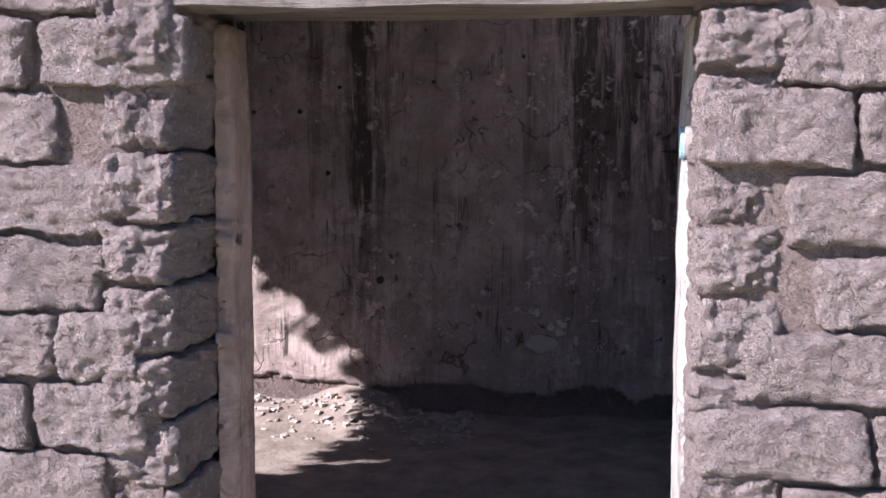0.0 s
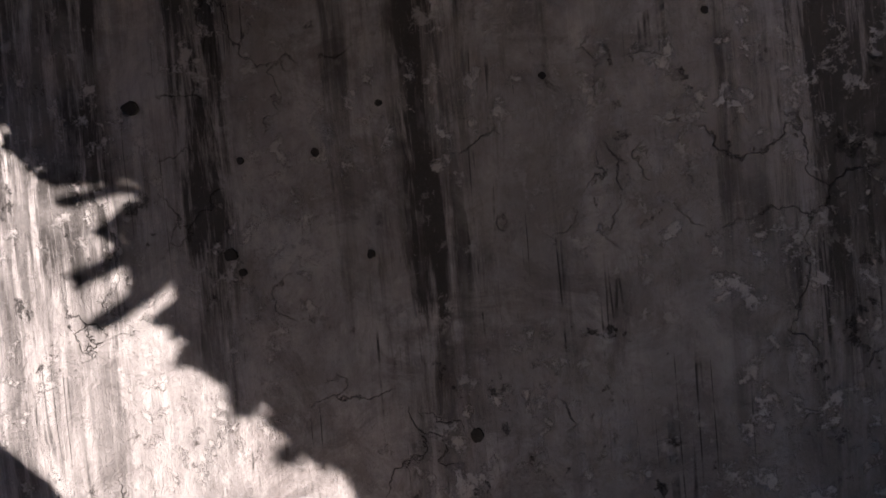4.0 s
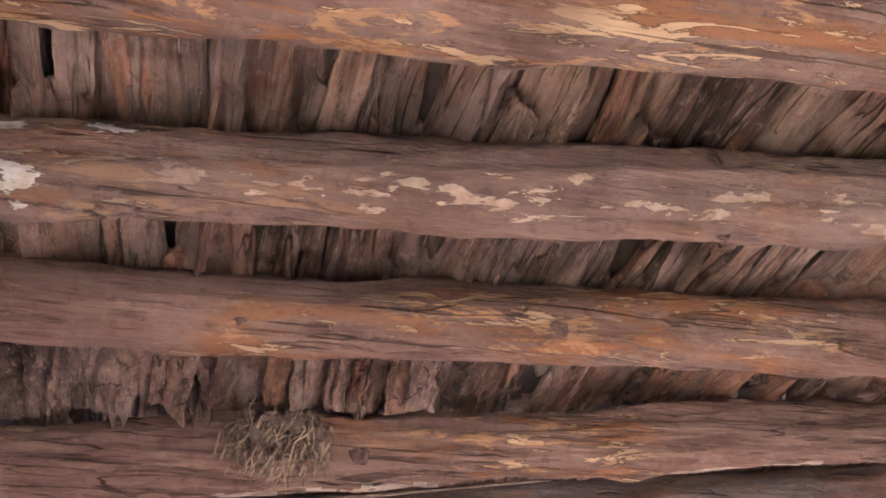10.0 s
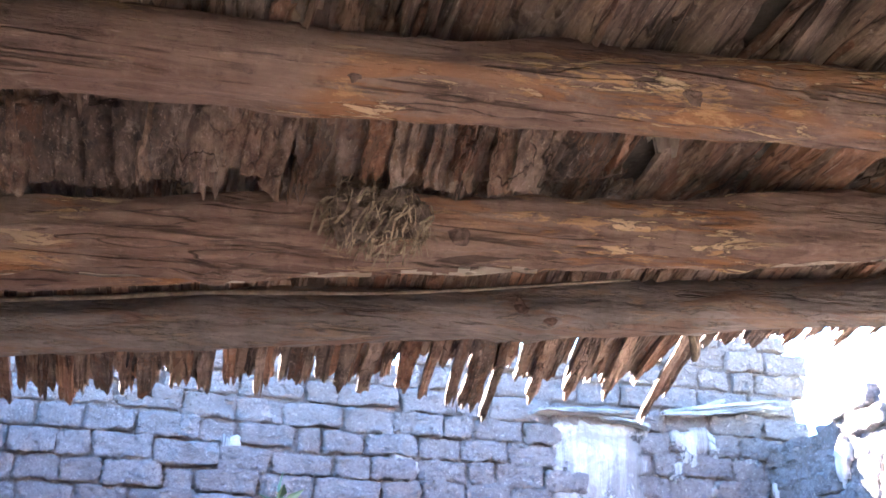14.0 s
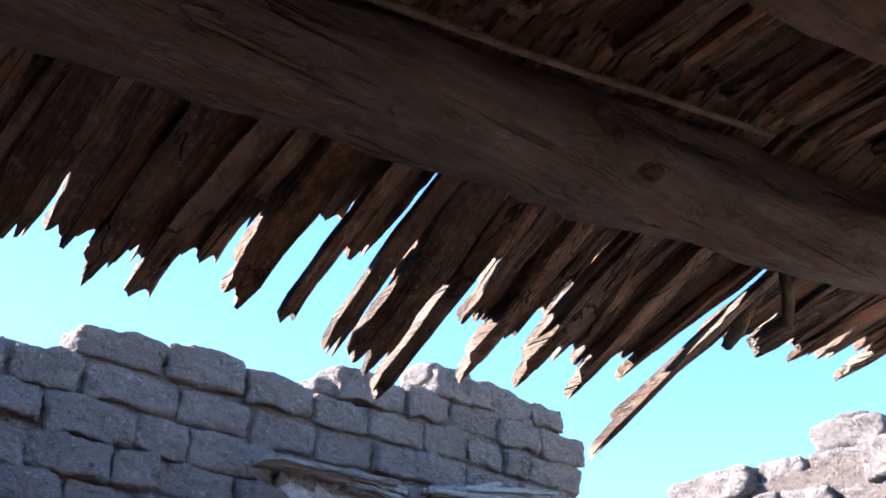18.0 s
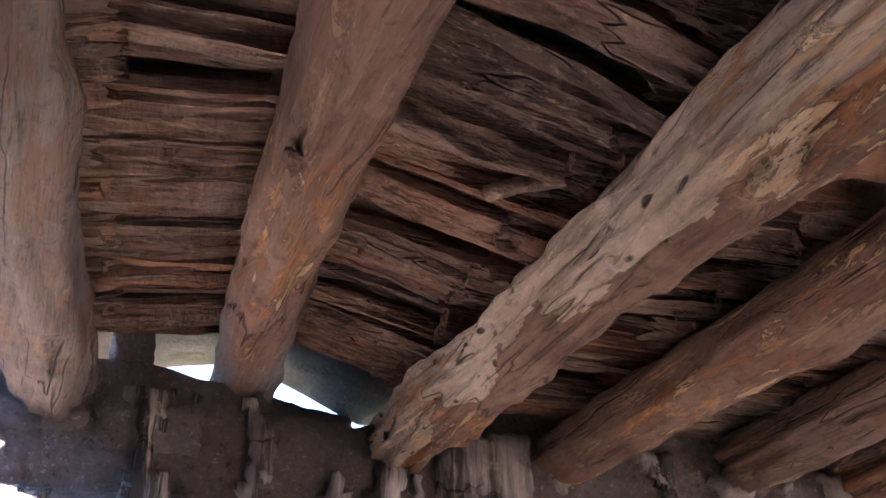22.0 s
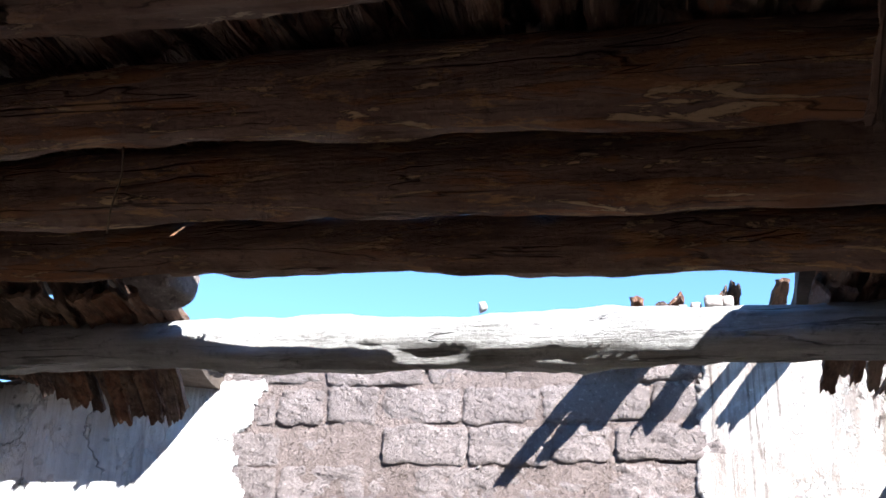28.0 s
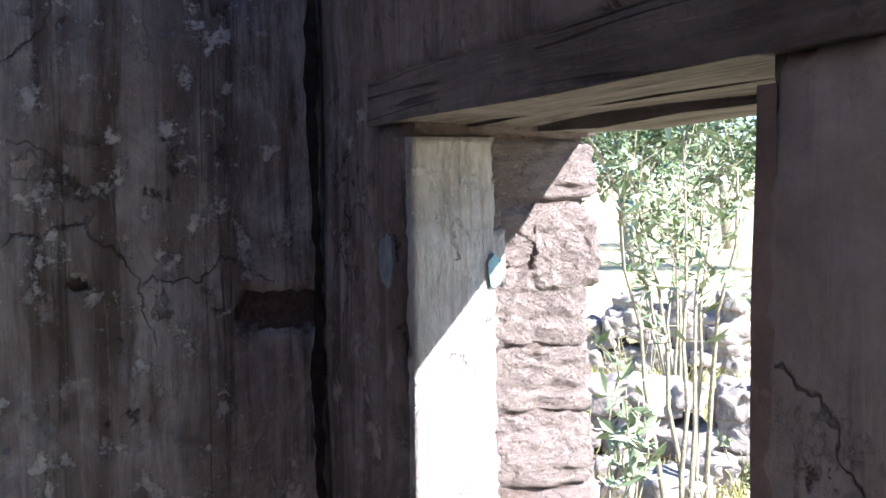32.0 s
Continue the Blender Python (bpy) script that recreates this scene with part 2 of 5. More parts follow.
def wood_material(name, dark, mid, light, grain_axis, flake=0.0, flake_col=(0.55, 0.42, 0.29), rand=5.0, rough=0.8, holes=0.0, fibre=0.5, vary=(), lime=None):
    """Old timber: long fibres, checks along the grain, and where flake is set, clustered scabs of bark and bare pale wood."""
    k = Nodes(name, rough, 0.25)

    def along(a, w):
        g = [a, a, a]
        g["xyz".index(grain_axis)] = w
        return k.coords(tuple(g), rand)

    o = k.coords((1, 1, 1), rand)
    v, fl = along(40.0, 2.0), along(17.0, 2.4)
    fib, fine = k.noise(v, 1.0, 8, 0.7, 0.08), k.noise(v, 3.6, 5, 0.75)
    big, cluster = k.noise(o, 2.6, 6, 0.65, 0.5), k.noise(o, 1.7, 2, 0.5)
    c = k.mix(k.ramp(fib, (0.38, 0.0), (0.62, 1.0)), dark, mid)
    c = k.mix(k.ramp(big, (0.42, 0.0), (0.66, 0.75)), c, light)
    c = k.mix(k.ramp(k.noise(along(7.0, 1.6), 1.0, 7, 0.65, 0.4), (0.54, 0.0), (0.62, 0.35)), c, tuple(q * 0.75 for q in dark))
    if vary:
        gi, oi = k.add("ShaderNodeNewGeometry"), k.add("ShaderNodeObjectInfo")
        pick = k.math("FRACT", k.math("ADD", gi.outputs["Random Per Island"], oi.outputs["Random"]))
        n = len(vary)
        tone = k.ramp(pick, *[(i / n, q) for i, q in enumerate(vary)])
        tone.node.color_ramp.interpolation = "CONSTANT"
        c = k.mix(0.85, c, tone, "MULTIPLY")
    c = k.mix(k.ramp(fine, (0.58, 0.0), (0.70, fibre)), c, tuple(min(1, q * 1.5) for q in light))
    lump = k.noise(o, 26.0, 9, 0.72)
    h = k.math("ADD", k.math("ADD", fib, k.math("MULTIPLY", fine, 0.6)), k.math("MULTIPLY", lump, 0.9))
    c = k.mix(k.ramp(lump, (0.56, 0.0), (0.68, 0.5)), c, light)
    c = k.mix(k.ramp(lump, (0.32, 0.6), (0.44, 0.0)), c, tuple(q * 0.55 for q in dark))
    if flake:
        p = k.noise(fl, 1.0, 8, 0.66, 0.5)
        zone = k.ramp(cluster, (0.40, 0.0), (0.52, 1.0))
        red = k.math("MULTIPLY", k.ramp(p, (0.52, 0.0), (0.58, flake)), zone)
        c = k.mix(red, c, tuple(q * w for q, w in zip(flake_col, (0.50, 0.33, 0.25))))
        q2 = k.noise(fl, 1.7, 9, 0.7, 0.6)
        pale = k.math("MULTIPLY", k.ramp(q2, (0.578, 0.0), (0.592, flake)), zone)
        rim = k.math("MULTIPLY", k.ramp(q2, (0.555, 0.0), (0.575, 0.65)), zone)
        c = k.mix(rim, c, tuple(q * 0.35 for q in dark))
        c = k.mix(pale, c, flake_col)
        q3 = k.noise(along(26.0, 7.0), 1.0, 9, 0.72, 0.3)
        c = k.mix(k.math("MULTIPLY", k.ramp(q3, (0.56, 0.0), (0.60, flake * 0.8)), zone), c, tuple(q * w for q, w in zip(flake_col, (0.8, 0.66, 0.52))))
        h = k.math("SUBTRACT", k.math("ADD", h, k.math("MULTIPLY", red, 0.3)), k.math("MULTIPLY", pale, 0.5))
    if lime:
        lx, skew, lz, slope, rad = lime
        sep = k.add("ShaderNodeSeparateXYZ")
        k.link(k.coords(), sep.inputs[0])
        ly = sep.outputs[1]
        turn = k.math("ARCTAN2", k.math("SUBTRACT", sep.outputs[2], k.math("ADD", k.math("MULTIPLY", ly, slope), lz)), k.math("SUBTRACT", sep.outputs[0], k.math("ADD", k.math("MULTIPLY", ly, skew), lx)))
        bark = k.add("ShaderNodeCombineXYZ", Z=3.0)
        k.link(k.math("MULTIPLY", ly, 5.0), bark.inputs[0])
        k.link(k.math("MULTIPLY", turn, rad * 17.0), bark.inputs[1])
        scab = k.noise(bark.outputs[0], 1.0, 8, 0.62, 0.35)
        scale = k.math("SUBTRACT", scab, k.math("ADD", 0.46, k.math("MULTIPLY", k.math("MAXIMUM", k.math("SUBTRACT", ly, 0.5), 0.0), 0.33)))
        scale = k.math("MULTIPLY", k.ramp(k.math("ADD", scale, 0.5), (0.5, 0.0), (0.512, 1.0)), k.ramp(k.math("ADD", k.math("MULTIPLY", turn, 0.2), 0.5), (0.21, 0.0), (0.26, 1.0), (0.62, 1.0), (0.66, 0.0)))
        crust = k.noise(o, 19.0, 8, 0.7)
        c = k.mix(scale, c, k.mix(k.ramp(crust, (0.40, 0.0), (0.60, 1.0)), (0.58, 0.48, 0.34), (0.80, 0.77, 0.72)))
        sap = k.noise(bark.outputs[0], 2.3, 7, 0.62, 0.25)
        off = k.math("ABSOLUTE", k.math("ADD", k.math("ADD", turn, 0.85), k.math("MULTIPLY", k.math("SUBTRACT", ly, 1.9), 0.22)))
        bare = k.math("SUBTRACT", sap, k.math("ADD", 0.525, k.math("MULTIPLY", off, 0.20)))
        bare = k.math("MULTIPLY", k.ramp(k.math("ADD", bare, 0.5), (0.5, 0.0), (0.512, 1.0)), k.ramp(k.math("MULTIPLY", ly, 0.25), (0.23, 0.0), (0.28, 0.9), (0.72, 0.9), (0.78, 0.0)))
        c = k.mix(bare, c, k.mix(k.ramp(crust, (0.38, 0.0), (0.62, 1.0)), (0.42, 0.29, 0.19), (0.66, 0.52, 0.38)))
        h = k.math("ADD", h, k.math("SUBTRACT", k.math("MULTIPLY", scale, 0.7), k.math("MULTIPLY", bare, 0.5)))
    check = k.noise(along(13.0, 0.22), 1.0, 3, 0.5, 0.12)
    split = k.math("MULTIPLY", k.math("MULTIPLY", k.ramp(check, (0.488, 0.0), (0.497, 1.0)), k.ramp(check, (0.503, 1.0), (0.512, 0.0))), k.ramp(k.noise(o, 2.3, 4), (0.46, 0.0), (0.54, 1.0)))
    c = k.mix(k.math("MULTIPLY", split, 0.6), c, tuple(q * 0.15 for q in dark))
    h = k.math("SUBTRACT", h, k.math("MULTIPLY", split, 1.2))
    if holes:
        vo = k.t.nodes.new("ShaderNodeTexVoronoi")
        vo.inputs["Scale"].default_value = 1.0
        k.link(along(30.0, 14.0), vo.inputs["Vector"])
        pit = k.math("MULTIPLY", k.ramp(vo.outputs["Distance"], (0.16, holes), (0.24, 0.0)), k.ramp(k.noise(o, 5.0, 3), (0.46, 0.0), (0.54, 1.0)))
        c = k.mix(pit, c, tuple(q * 0.12 for q in dark))
        h = k.math("SUBTRACT", h, k.math("MULTIPLY", pit, 1.6))
    c = k.mix(k.ramp(fib, (0.30, 0.85), (0.38, 0.0)), c, tuple(q * 0.25 for q in dark))
    n = k.bump(h, 1.0, 0.018)
    return k.done(c, n)


M_BEAM = wood_material("viga_wood", (0.125, 0.068, 0.048), (0.25, 0.148, 0.107), (0.335, 0.225, 0.17), "y", 0.95, (0.62, 0.42, 0.245))
M_BEAM_LIME = wood_material("limed_beam", (0.125, 0.074, 0.056), (0.25, 0.158, 0.12), (0.33, 0.225, 0.175), "y", 0.6, (0.56, 0.40, 0.26), lime=(-1.473, 0.092, 2.721, 0.045, 0.072))
M_BEAM_OLD = wood_material("grey_brown_beam", (0.12, 0.092, 0.078), (0.22, 0.175, 0.15), (0.30, 0.245, 0.215), "y", 0.5, (0.42, 0.31, 0.23))
M_BEAM_GREY = wood_material("bleached_beam", (0.26, 0.245, 0.23), (0.44, 0.425, 0.41), (0.56, 0.545, 0.53), "y", 0.0)
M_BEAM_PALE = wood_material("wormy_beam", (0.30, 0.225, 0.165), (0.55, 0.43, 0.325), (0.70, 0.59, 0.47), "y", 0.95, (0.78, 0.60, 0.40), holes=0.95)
M_BOARD = wood_material("split_board", (0.075, 0.050, 0.039), (0.26, 0.180, 0.138), (0.46, 0.345, 0.275), "x", 0.4, (0.34, 0.19, 0.115), 9.0, fibre=0.6, vary=((1.0, 0.95, 0.92), (1.2, 0.95, 0.82), (0.55, 0.52, 0.50), (1.25, 1.2, 1.15), (1.28, 0.86, 0.66), (0.8, 0.72, 0.68), (1.15, 1.0, 0.9), (0.42, 0.38, 0.36), (1.5, 1.35, 1.2), (0.95, 0.9, 0.9)))
M_BOARD_GREY = wood_material("weathered_board", (0.19, 0.175, 0.165), (0.38, 0.36, 0.345), (0.52, 0.50, 0.485), "x", 0.0, rand=9.0)
M_LINTEL = wood_material("lintel_wood", (0.12, 0.10, 0.088), (0.23, 0.20, 0.18), (0.31, 0.28, 0.26), "x", 0.0, rand=3.0)


def plain(name, dark, light, scale=14.0, bump=0.6, rough=0.9, rand=4.0):
    k = Nodes(name, rough, 0.2)
    v = k.coords((1, 1, 1), rand)
    a, b = k.noise(v, scale, 6, 0.65), k.noise(v, scale * 6, 3, 0.6)
    c = k.mix(k.ramp(a, (0.32, 0.0), (0.68, 1.0)), dark, light)
    c = k.mix(k.ramp(b, (0.6, 0.0), (0.75, 0.5)), c, tuple(min(1, q * 1.4) for q in light))
    return k.done(c, k.bump(k.math("ADD", a, k.math("MULTIPLY", b, 0.4)), bump, 0.02))


M_DIRT = plain("dirt", (0.14, 0.112, 0.095), (0.29, 0.245, 0.212), 6.0)
M_STONE = plain("field_stone", (0.17, 0.145, 0.135), (0.36, 0.32, 0.30), 7.0)
M_GROUND = plain("dry_ground", (0.32, 0.28, 0.17), (0.52, 0.47, 0.32), 0.9)
M_TWIG = plain("twig", (0.10, 0.075, 0.055), (0.25, 0.19, 0.14), 30.0)
# near-black colour painted for the shade inside holes, groove and crack
M_HOLE_SHADE = plain("hole_shade", (0.022, 0.017, 0.015), (0.065, 0.05, 0.043), 30.0)
M_BLUE = plain("faded_blue_paint", (0.20, 0.42, 0.50), (0.42, 0.58, 0.62), 30.0)
M_RAG = plain("grey_rag", (0.22, 0.21, 0.23), (0.42, 0.41, 0.43), 18.0)


def leaf_material(name, dark, light):
    k = Nodes(name, 0.6, 0.3)
    oi = k.add("ShaderNodeNewGeometry")
    c = k.mix(k.ramp(oi.outputs["Random Per Island"], (0, 0.0), (1, 1.0)), dark, light)
    k.b.inputs["Subsurface Weight"].default_value = 0.0
    k.b.inputs["Transmission Weight"].default_value = 0.0
    return k.done(c)


M_LEAF = leaf_material("leaf", (0.06, 0.10, 0.045), (0.17, 0.23, 0.10))
M_GRASS = leaf_material("grass", (0.20, 0.22, 0.07), (0.42, 0.38, 0.18))
M_TREE = leaf_material("tree_leaf", (0.045, 0.075, 0.035), (0.11, 0.15, 0.07))
M_CACTUS = plain("cactus_skin", (0.16, 0.26, 0.17), (0.28, 0.38, 0.27), 12.0, 0.2, 0.6)
M_LEAF_BRIGHT = leaf_material("bright_leaf", (0.11, 0.155, 0.085), (0.32, 0.375, 0.245))
M_STEM = plain("shrub_stem", (0.16, 0.14, 0.10), (0.32, 0.29, 0.22), 30.0)
M_STRAW = plain("dry_straw", (0.11, 0.075, 0.05), (0.38, 0.28, 0.19), 25.0)
M_NEST = plain("nest_mud", (0.075, 0.05, 0.038), (0.22, 0.155, 0.115), 45.0, 1.0)
M_PALE = plain("pale_lime", (0.55, 0.53, 0.51), (0.74, 0.72, 0.70), 30.0)
M_BLUE_DIM = plain("dim_blue_paint", (0.17, 0.21, 0.23), (0.30, 0.35, 0.37), 30.0)
M_KNOT = plain("dark_knot", (0.07, 0.042, 0.032), (0.23, 0.145, 0.108), 70.0, 1.0)
M_SOIL_SHADED = plain("shaded_soil", (0.05, 0.038, 0.03), (0.11, 0.085, 0.07), 12.0)
M_BOARD_TAN = wood_material("tan_board", (0.15, 0.105, 0.08), (0.34, 0.25, 0.195), (0.47, 0.37, 0.295), "x", 0.0, rand=9.0)
M_WIRE = plain("rusty_wire", (0.10, 0.06, 0.045), (0.2, 0.13, 0.1), 60.0)
M_PATCH = plain("grey_patch", (0.33, 0.29, 0.27), (0.47, 0.43, 0.41), 24.0)
M_RUBBLE = plain("plaster_rubble", (0.24, 0.20, 0.175), (0.44, 0.39, 0.355), 26.0)

# ---- building helpers ----
W, XL, XR, FLOOR = 3.58, -4.85, 1.39, -0.12
DOOR_L, DOOR_R, DOOR_TOP, THICK = -0.228, 0.825, 1.69, 0.39
rng = random.Random(7)


def part(name, mesh, material, parent=None, label="", at=None):
    """Links a mesh or bmesh as one object, under a thing or a part."""
    if isinstance(mesh, bmesh.types.BMesh):
        me = bpy.data.meshes.new(name)
        mesh.to_mesh(me)
        mesh.free()
        mesh = me
    if material and not mesh.materials:
        mesh.materials.append(material)
    ob = new(name, mesh)
    if at is not None:
        ob.matrix_basis = at
    if parent:
        ob.parent = parent
    if label:
        ob["label"] = label
    return ob


def raw(name, verts, faces, smooth=False):
    me = bpy.data.meshes.new(name)
    me.from_pydata([tuple(v) for v in verts], [], faces)
    if smooth:
        me.polygons.foreach_set("use_smooth", [True] * len(me.polygons))
    me.update()
    return me


def empty(name, x=0, y=0, z=0):
    ob = new(name)
    ob.location = (x, y, z)
    ob.empty_display_size = 0.1
    return ob


def fr(x, y, z, s):
    return noise.noise(Vector((x * s, y * s, z * s)))


def fbm(x, y, s, seed=0.0):
    p = Vector((x * s, y * s, seed))
    return noise.noise(p) + 0.5 * noise.noise(p * 2.1) + 0.25 * noise.noise(p * 4.3)


def slab(pts, axis, plane, depth):
    """A wall core: the outline pts (u, z) in the plane axis = plane, carried depth metres along that axis."""
    bm = bmesh.new()
    vs = [bm.verts.new((plane, u, z) if axis == "x" else (u, plane, z)) for u, z in pts]
    f = bm.faces.new(vs)
    out = bmesh.ops.extrude_face_region(bm, geom=[f])
    d = Vector((depth, 0, 0)) if axis == "x" else Vector((0, depth, 0))
    bmesh.ops.translate(bm, vec=d, verts=[v for v in out["geom"] if isinstance(v, bmesh.types.BMVert)])
    bmesh.ops.recalc_face_normals(bm, faces=bm.faces)
    return bm


def rough_block(sx, sy, sz, seed, cuts=3, power=8, amp=0.012, crumbs=0.0):
    """A worn mud brick or stone: a box with rounded corners and a lumpy face, centred on its own middle."""
    bm = bmesh.new()
    bmesh.ops.create_cube(bm, size=1.0)
    bmesh.ops.subdivide_edges(bm, edges=bm.edges[:], cuts=cuts, use_grid_fill=True)
    shift = Vector((seed * 3.7, seed * 1.3, seed * 0.9))
    for v in bm.verts:
        p = v.co * 2
        p = p / (abs(p.x) ** power + abs(p.y) ** power + abs(p.z) ** power) ** (1 / power)
        q = Vector((p.x * sx / 2, p.y * sy / 2, p.z * sz / 2))
        n = noise.noise_vector(q * 7 + shift) * amp + noise.noise_vector(q * 19 + shift) * amp * 0.55
        if crumbs:
            n += noise.noise_vector(q * 48 + shift) * crumbs + noise.noise_vector(q * 105 + shift) * crumbs * 0.5
        v.co = q + n
    for f in bm.faces:
        f.smooth = True
    me = bpy.data.meshes.new("brick")
    bm.to_mesh(me)
    bm.free()
    me.materials.append(M_ADOBE)
    return me


def brick_set(length, depth, height, cuts, amp, crumbs, seed):
    whole = [rough_block(length, depth, height, seed + i, cuts, 14, amp, crumbs) for i in range(6)]
    half = [rough_block(length * 0.58, depth, height, seed + 20 + i, cuts, 12, amp, crumbs) for i in range(4)]
    return length, depth, height, whole, half


NEAR_BRICKS = brick_set(0.285, 0.16, 0.142, 20, 0.012, 0.0080, 0)
EAST_BRICKS = brick_set(0.31, 0.14, 0.136, 11, 0.013, 0.007, 50)
WEST_BRICKS = brick_set(0.225, 0.14, 0.096, 9, 0.014, 0.0075, 90)


def courses(parent, axis, plane, side, u0, u1, z0, ztop, keep, bricks, proud=0.016, gap=0.012, seed=1, sag=0.0, wild=1.0):
    """Lays mud bricks whose faces stand a little proud of a wall's plane; side is the way that they look along the other axis."""
    r = random.Random(seed)
    bl, bd, bh, whole, halves = bricks
    n = 0
    z = z0
    while z < 3.9:
        u = u0 - r.uniform(0, bl)
        while u < u1:
            half = r.random() < 0.25
            full = bl * (0.58 if half else 1.0)
            stretch = 1 + r.uniform(-0.15, 0.16) * wild
            length = full * stretch
            mid, zc = u + length / 2, z + bh / 2 + sag * fr(u, z, seed, 1.3)
            if u0 - 0.1 < mid < u1 + 0.1 and zc + bh * 0.25 < ztop(mid) and keep(mid, zc):
                off = plane + side * (proud - bd / 2 + r.uniform(-0.008, 0.008) * wild)
                tilt = r.uniform(-1.5, 1.5) * wild
                if axis == "y":
                    m = pose(mid, off, zc, 0, tilt, r.uniform(-1.5, 1.5) + r.choice((0, 180)))
                else:
                    m = pose(off, mid, zc, tilt, 0, 90 + r.uniform(-1.5, 1.5) + r.choice((0, 180)))
                ob = part("brick", r.choice(halves if half else whole), None, parent)
                ob.matrix_basis = m @ Matrix.Diagonal((stretch, 1, 1 + r.uniform(-0.05, 0.06) * wild, 1))
                n += 1
            u += length + r.uniform(gap * 0.6, gap * 1.5)
        z += bh + gap
    return n


def plaster(name, parent, material, axis, plane, side, u0, u1, z0, z1, keep, step=0.024, thick=0.022, label=""):
    """A skin of plaster in front of a wall, with ragged holes and edges where keep says that it has fallen."""
    nu, nz = int((u1 - u0) / step), int((z1 - z0) / step)
    on = np.zeros((nu, nz), bool)
    for i in range(nu):
        for j in range(nz):
            on[i, j] = keep(u0 + (i + 0.5) * step, z0 + (j + 0.5) * step)
    verts, faces, ids = [], [], {}

    def vert(i, j, back):
        key = (i, j, back)
        if key not in ids:
            u, z = u0 + i * step, z0 + j * step
            edge = 0 < i < nu and 0 < j < nz and not on[max(i - 1, 0) : i + 1, max(j - 1, 0) : j + 1].all()
            if edge:
                u += fr(u, z, 1.0, 61) * step * 0.9
                z += fr(u, z, 9.0, 57) * step * 0.9
            d = plane + side * (thick * (0.35 if edge and not back else 1.0) * (not back) + 0.012 * fbm(u, z, 2.1, 3.0) * (not back) - (0.02 if back else 0))
            ids[key] = len(verts)
            verts.append((u, d, z) if axis == "y" else (d, u, z))
        return ids[key]

    flip = (side > 0) == (axis == "y")
    for i in range(nu):
        for j in range(nz):
            if not on[i, j]:
                continue
            q = [vert(i, j, 0), vert(i + 1, j, 0), vert(i + 1, j + 1, 0), vert(i, j + 1, 0)]
            faces.append(q[::-1] if flip else q)
            for di, dj, a, b in ((-1, 0, (i, j + 1), (i, j)), (1, 0, (i + 1, j), (i + 1, j + 1)), (0, -1, (i, j), (i + 1, j)), (0, 1, (i + 1, j + 1), (i, j + 1))):
                x, y = i + di, j + dj
                if not (0 <= x < nu and 0 <= y < nz) or not on[x, y]:
                    q = [vert(*b, 0), vert(*a, 0), vert(*a, 1), vert(*b, 1)]
                    faces.append(q[::-1] if flip else q)
    return part(name, raw(name, verts, faces, True), material, parent, label)


def profile(points):
    xs, zs = zip(*points)
    return lambda u: float(np.interp(u, xs, zs))


# ---- ground ----
gv, gf = [], []
N = 60
for i in range(N + 1):
    for j in range(N + 1):
        s, t = (i / N * 2 - 1), (j / N * 2 - 1)
        x, y = math.copysign(abs(s) ** 2.6, s) * 900, math.copysign(abs(t) ** 2.6, t) * 900
        inside = XL - 1 < x < XR + 1 and -1.2 < y < W + 1
        h = FLOOR - 0.06 if inside else FLOOR - 0.04 + 0.07 * fr(x, y, 0, 0.35) + max(0, math.hypot(x, y) - 120) * 0.035 * max(0, fr(x, y, 4, 0.004) + 0.25)
        gv.append((x, y, h))
for i in range(N):
    for j in range(N):
        a = i * (N + 1) + j
        gf.append((a, a + N + 1, a + N + 2, a + 1))
tagged(part("ground", raw("ground", gv, gf, True), M_GROUND), "dry ground with sparse yellow grass around the ruin", "ground", kind="structure")

fv, ff = [], []
nx, ny = 140, 80
for i in range(nx + 1):
    for j in range(ny + 1):
        x, y = XL - 0.05 + (XR - XL + 0.1) * i / nx, -0.5 + (W + 0.55) * j / ny
        wall = max(0, 1 - (W - y) / 0.5) * (0.04 + 0.10 * max(0, fr(x, y, 2, 1.9) + 0.4)) * (1 if x < -0.5 else 0.2)
        fv.append((x, y, FLOOR + wall + 0.02 * fbm(x, y, 3.0) + 0.012 * fr(x, y, 1, 17)))
for i in range(nx):
    for j in range(ny):
        a = i * (ny + 1) + j
        ff.append((a, a + ny + 1, a + ny + 2, a + 1))
floor = tagged(part("floor", raw("floor", fv, ff, True), M_DIRT), "earth floor with crumbled plaster heaped along the wall", "floor", kind="structure")

# ---- walls ----
far_top = profile([(-5.6, 2.6), (-4.7, 2.68), (-4.45, 2.76), (-4.2, 2.83), (-3.85, 2.86), (-3.3, 2.87), (-3.0, 2.9), (-2.9, 3.0), (-2.4, 3.0), (-2.36, 2.92), (-2.13, 2.92), (-2.1, 3.0), (2.0, 3.0)])
pts = [(XL - 0.5, -0.3), (XR + 0.5, -0.3), (XR + 0.5, 3.0)]
u = XR + 0.45
while u > XL - 0.5:
    pts.append((u, far_top(u) - 0.06 + 0.03 * fr(u, 0, 0, 5)))
    u -= 0.06
pts.append((XL - 0.5, 2.58))
wall_far = tagged(part("wall_north", slab(pts, "y", W + 0.012, 0.5), M_MORTAR), "long adobe wall with streaked, flaking lime plaster", "wall", kind="structure")

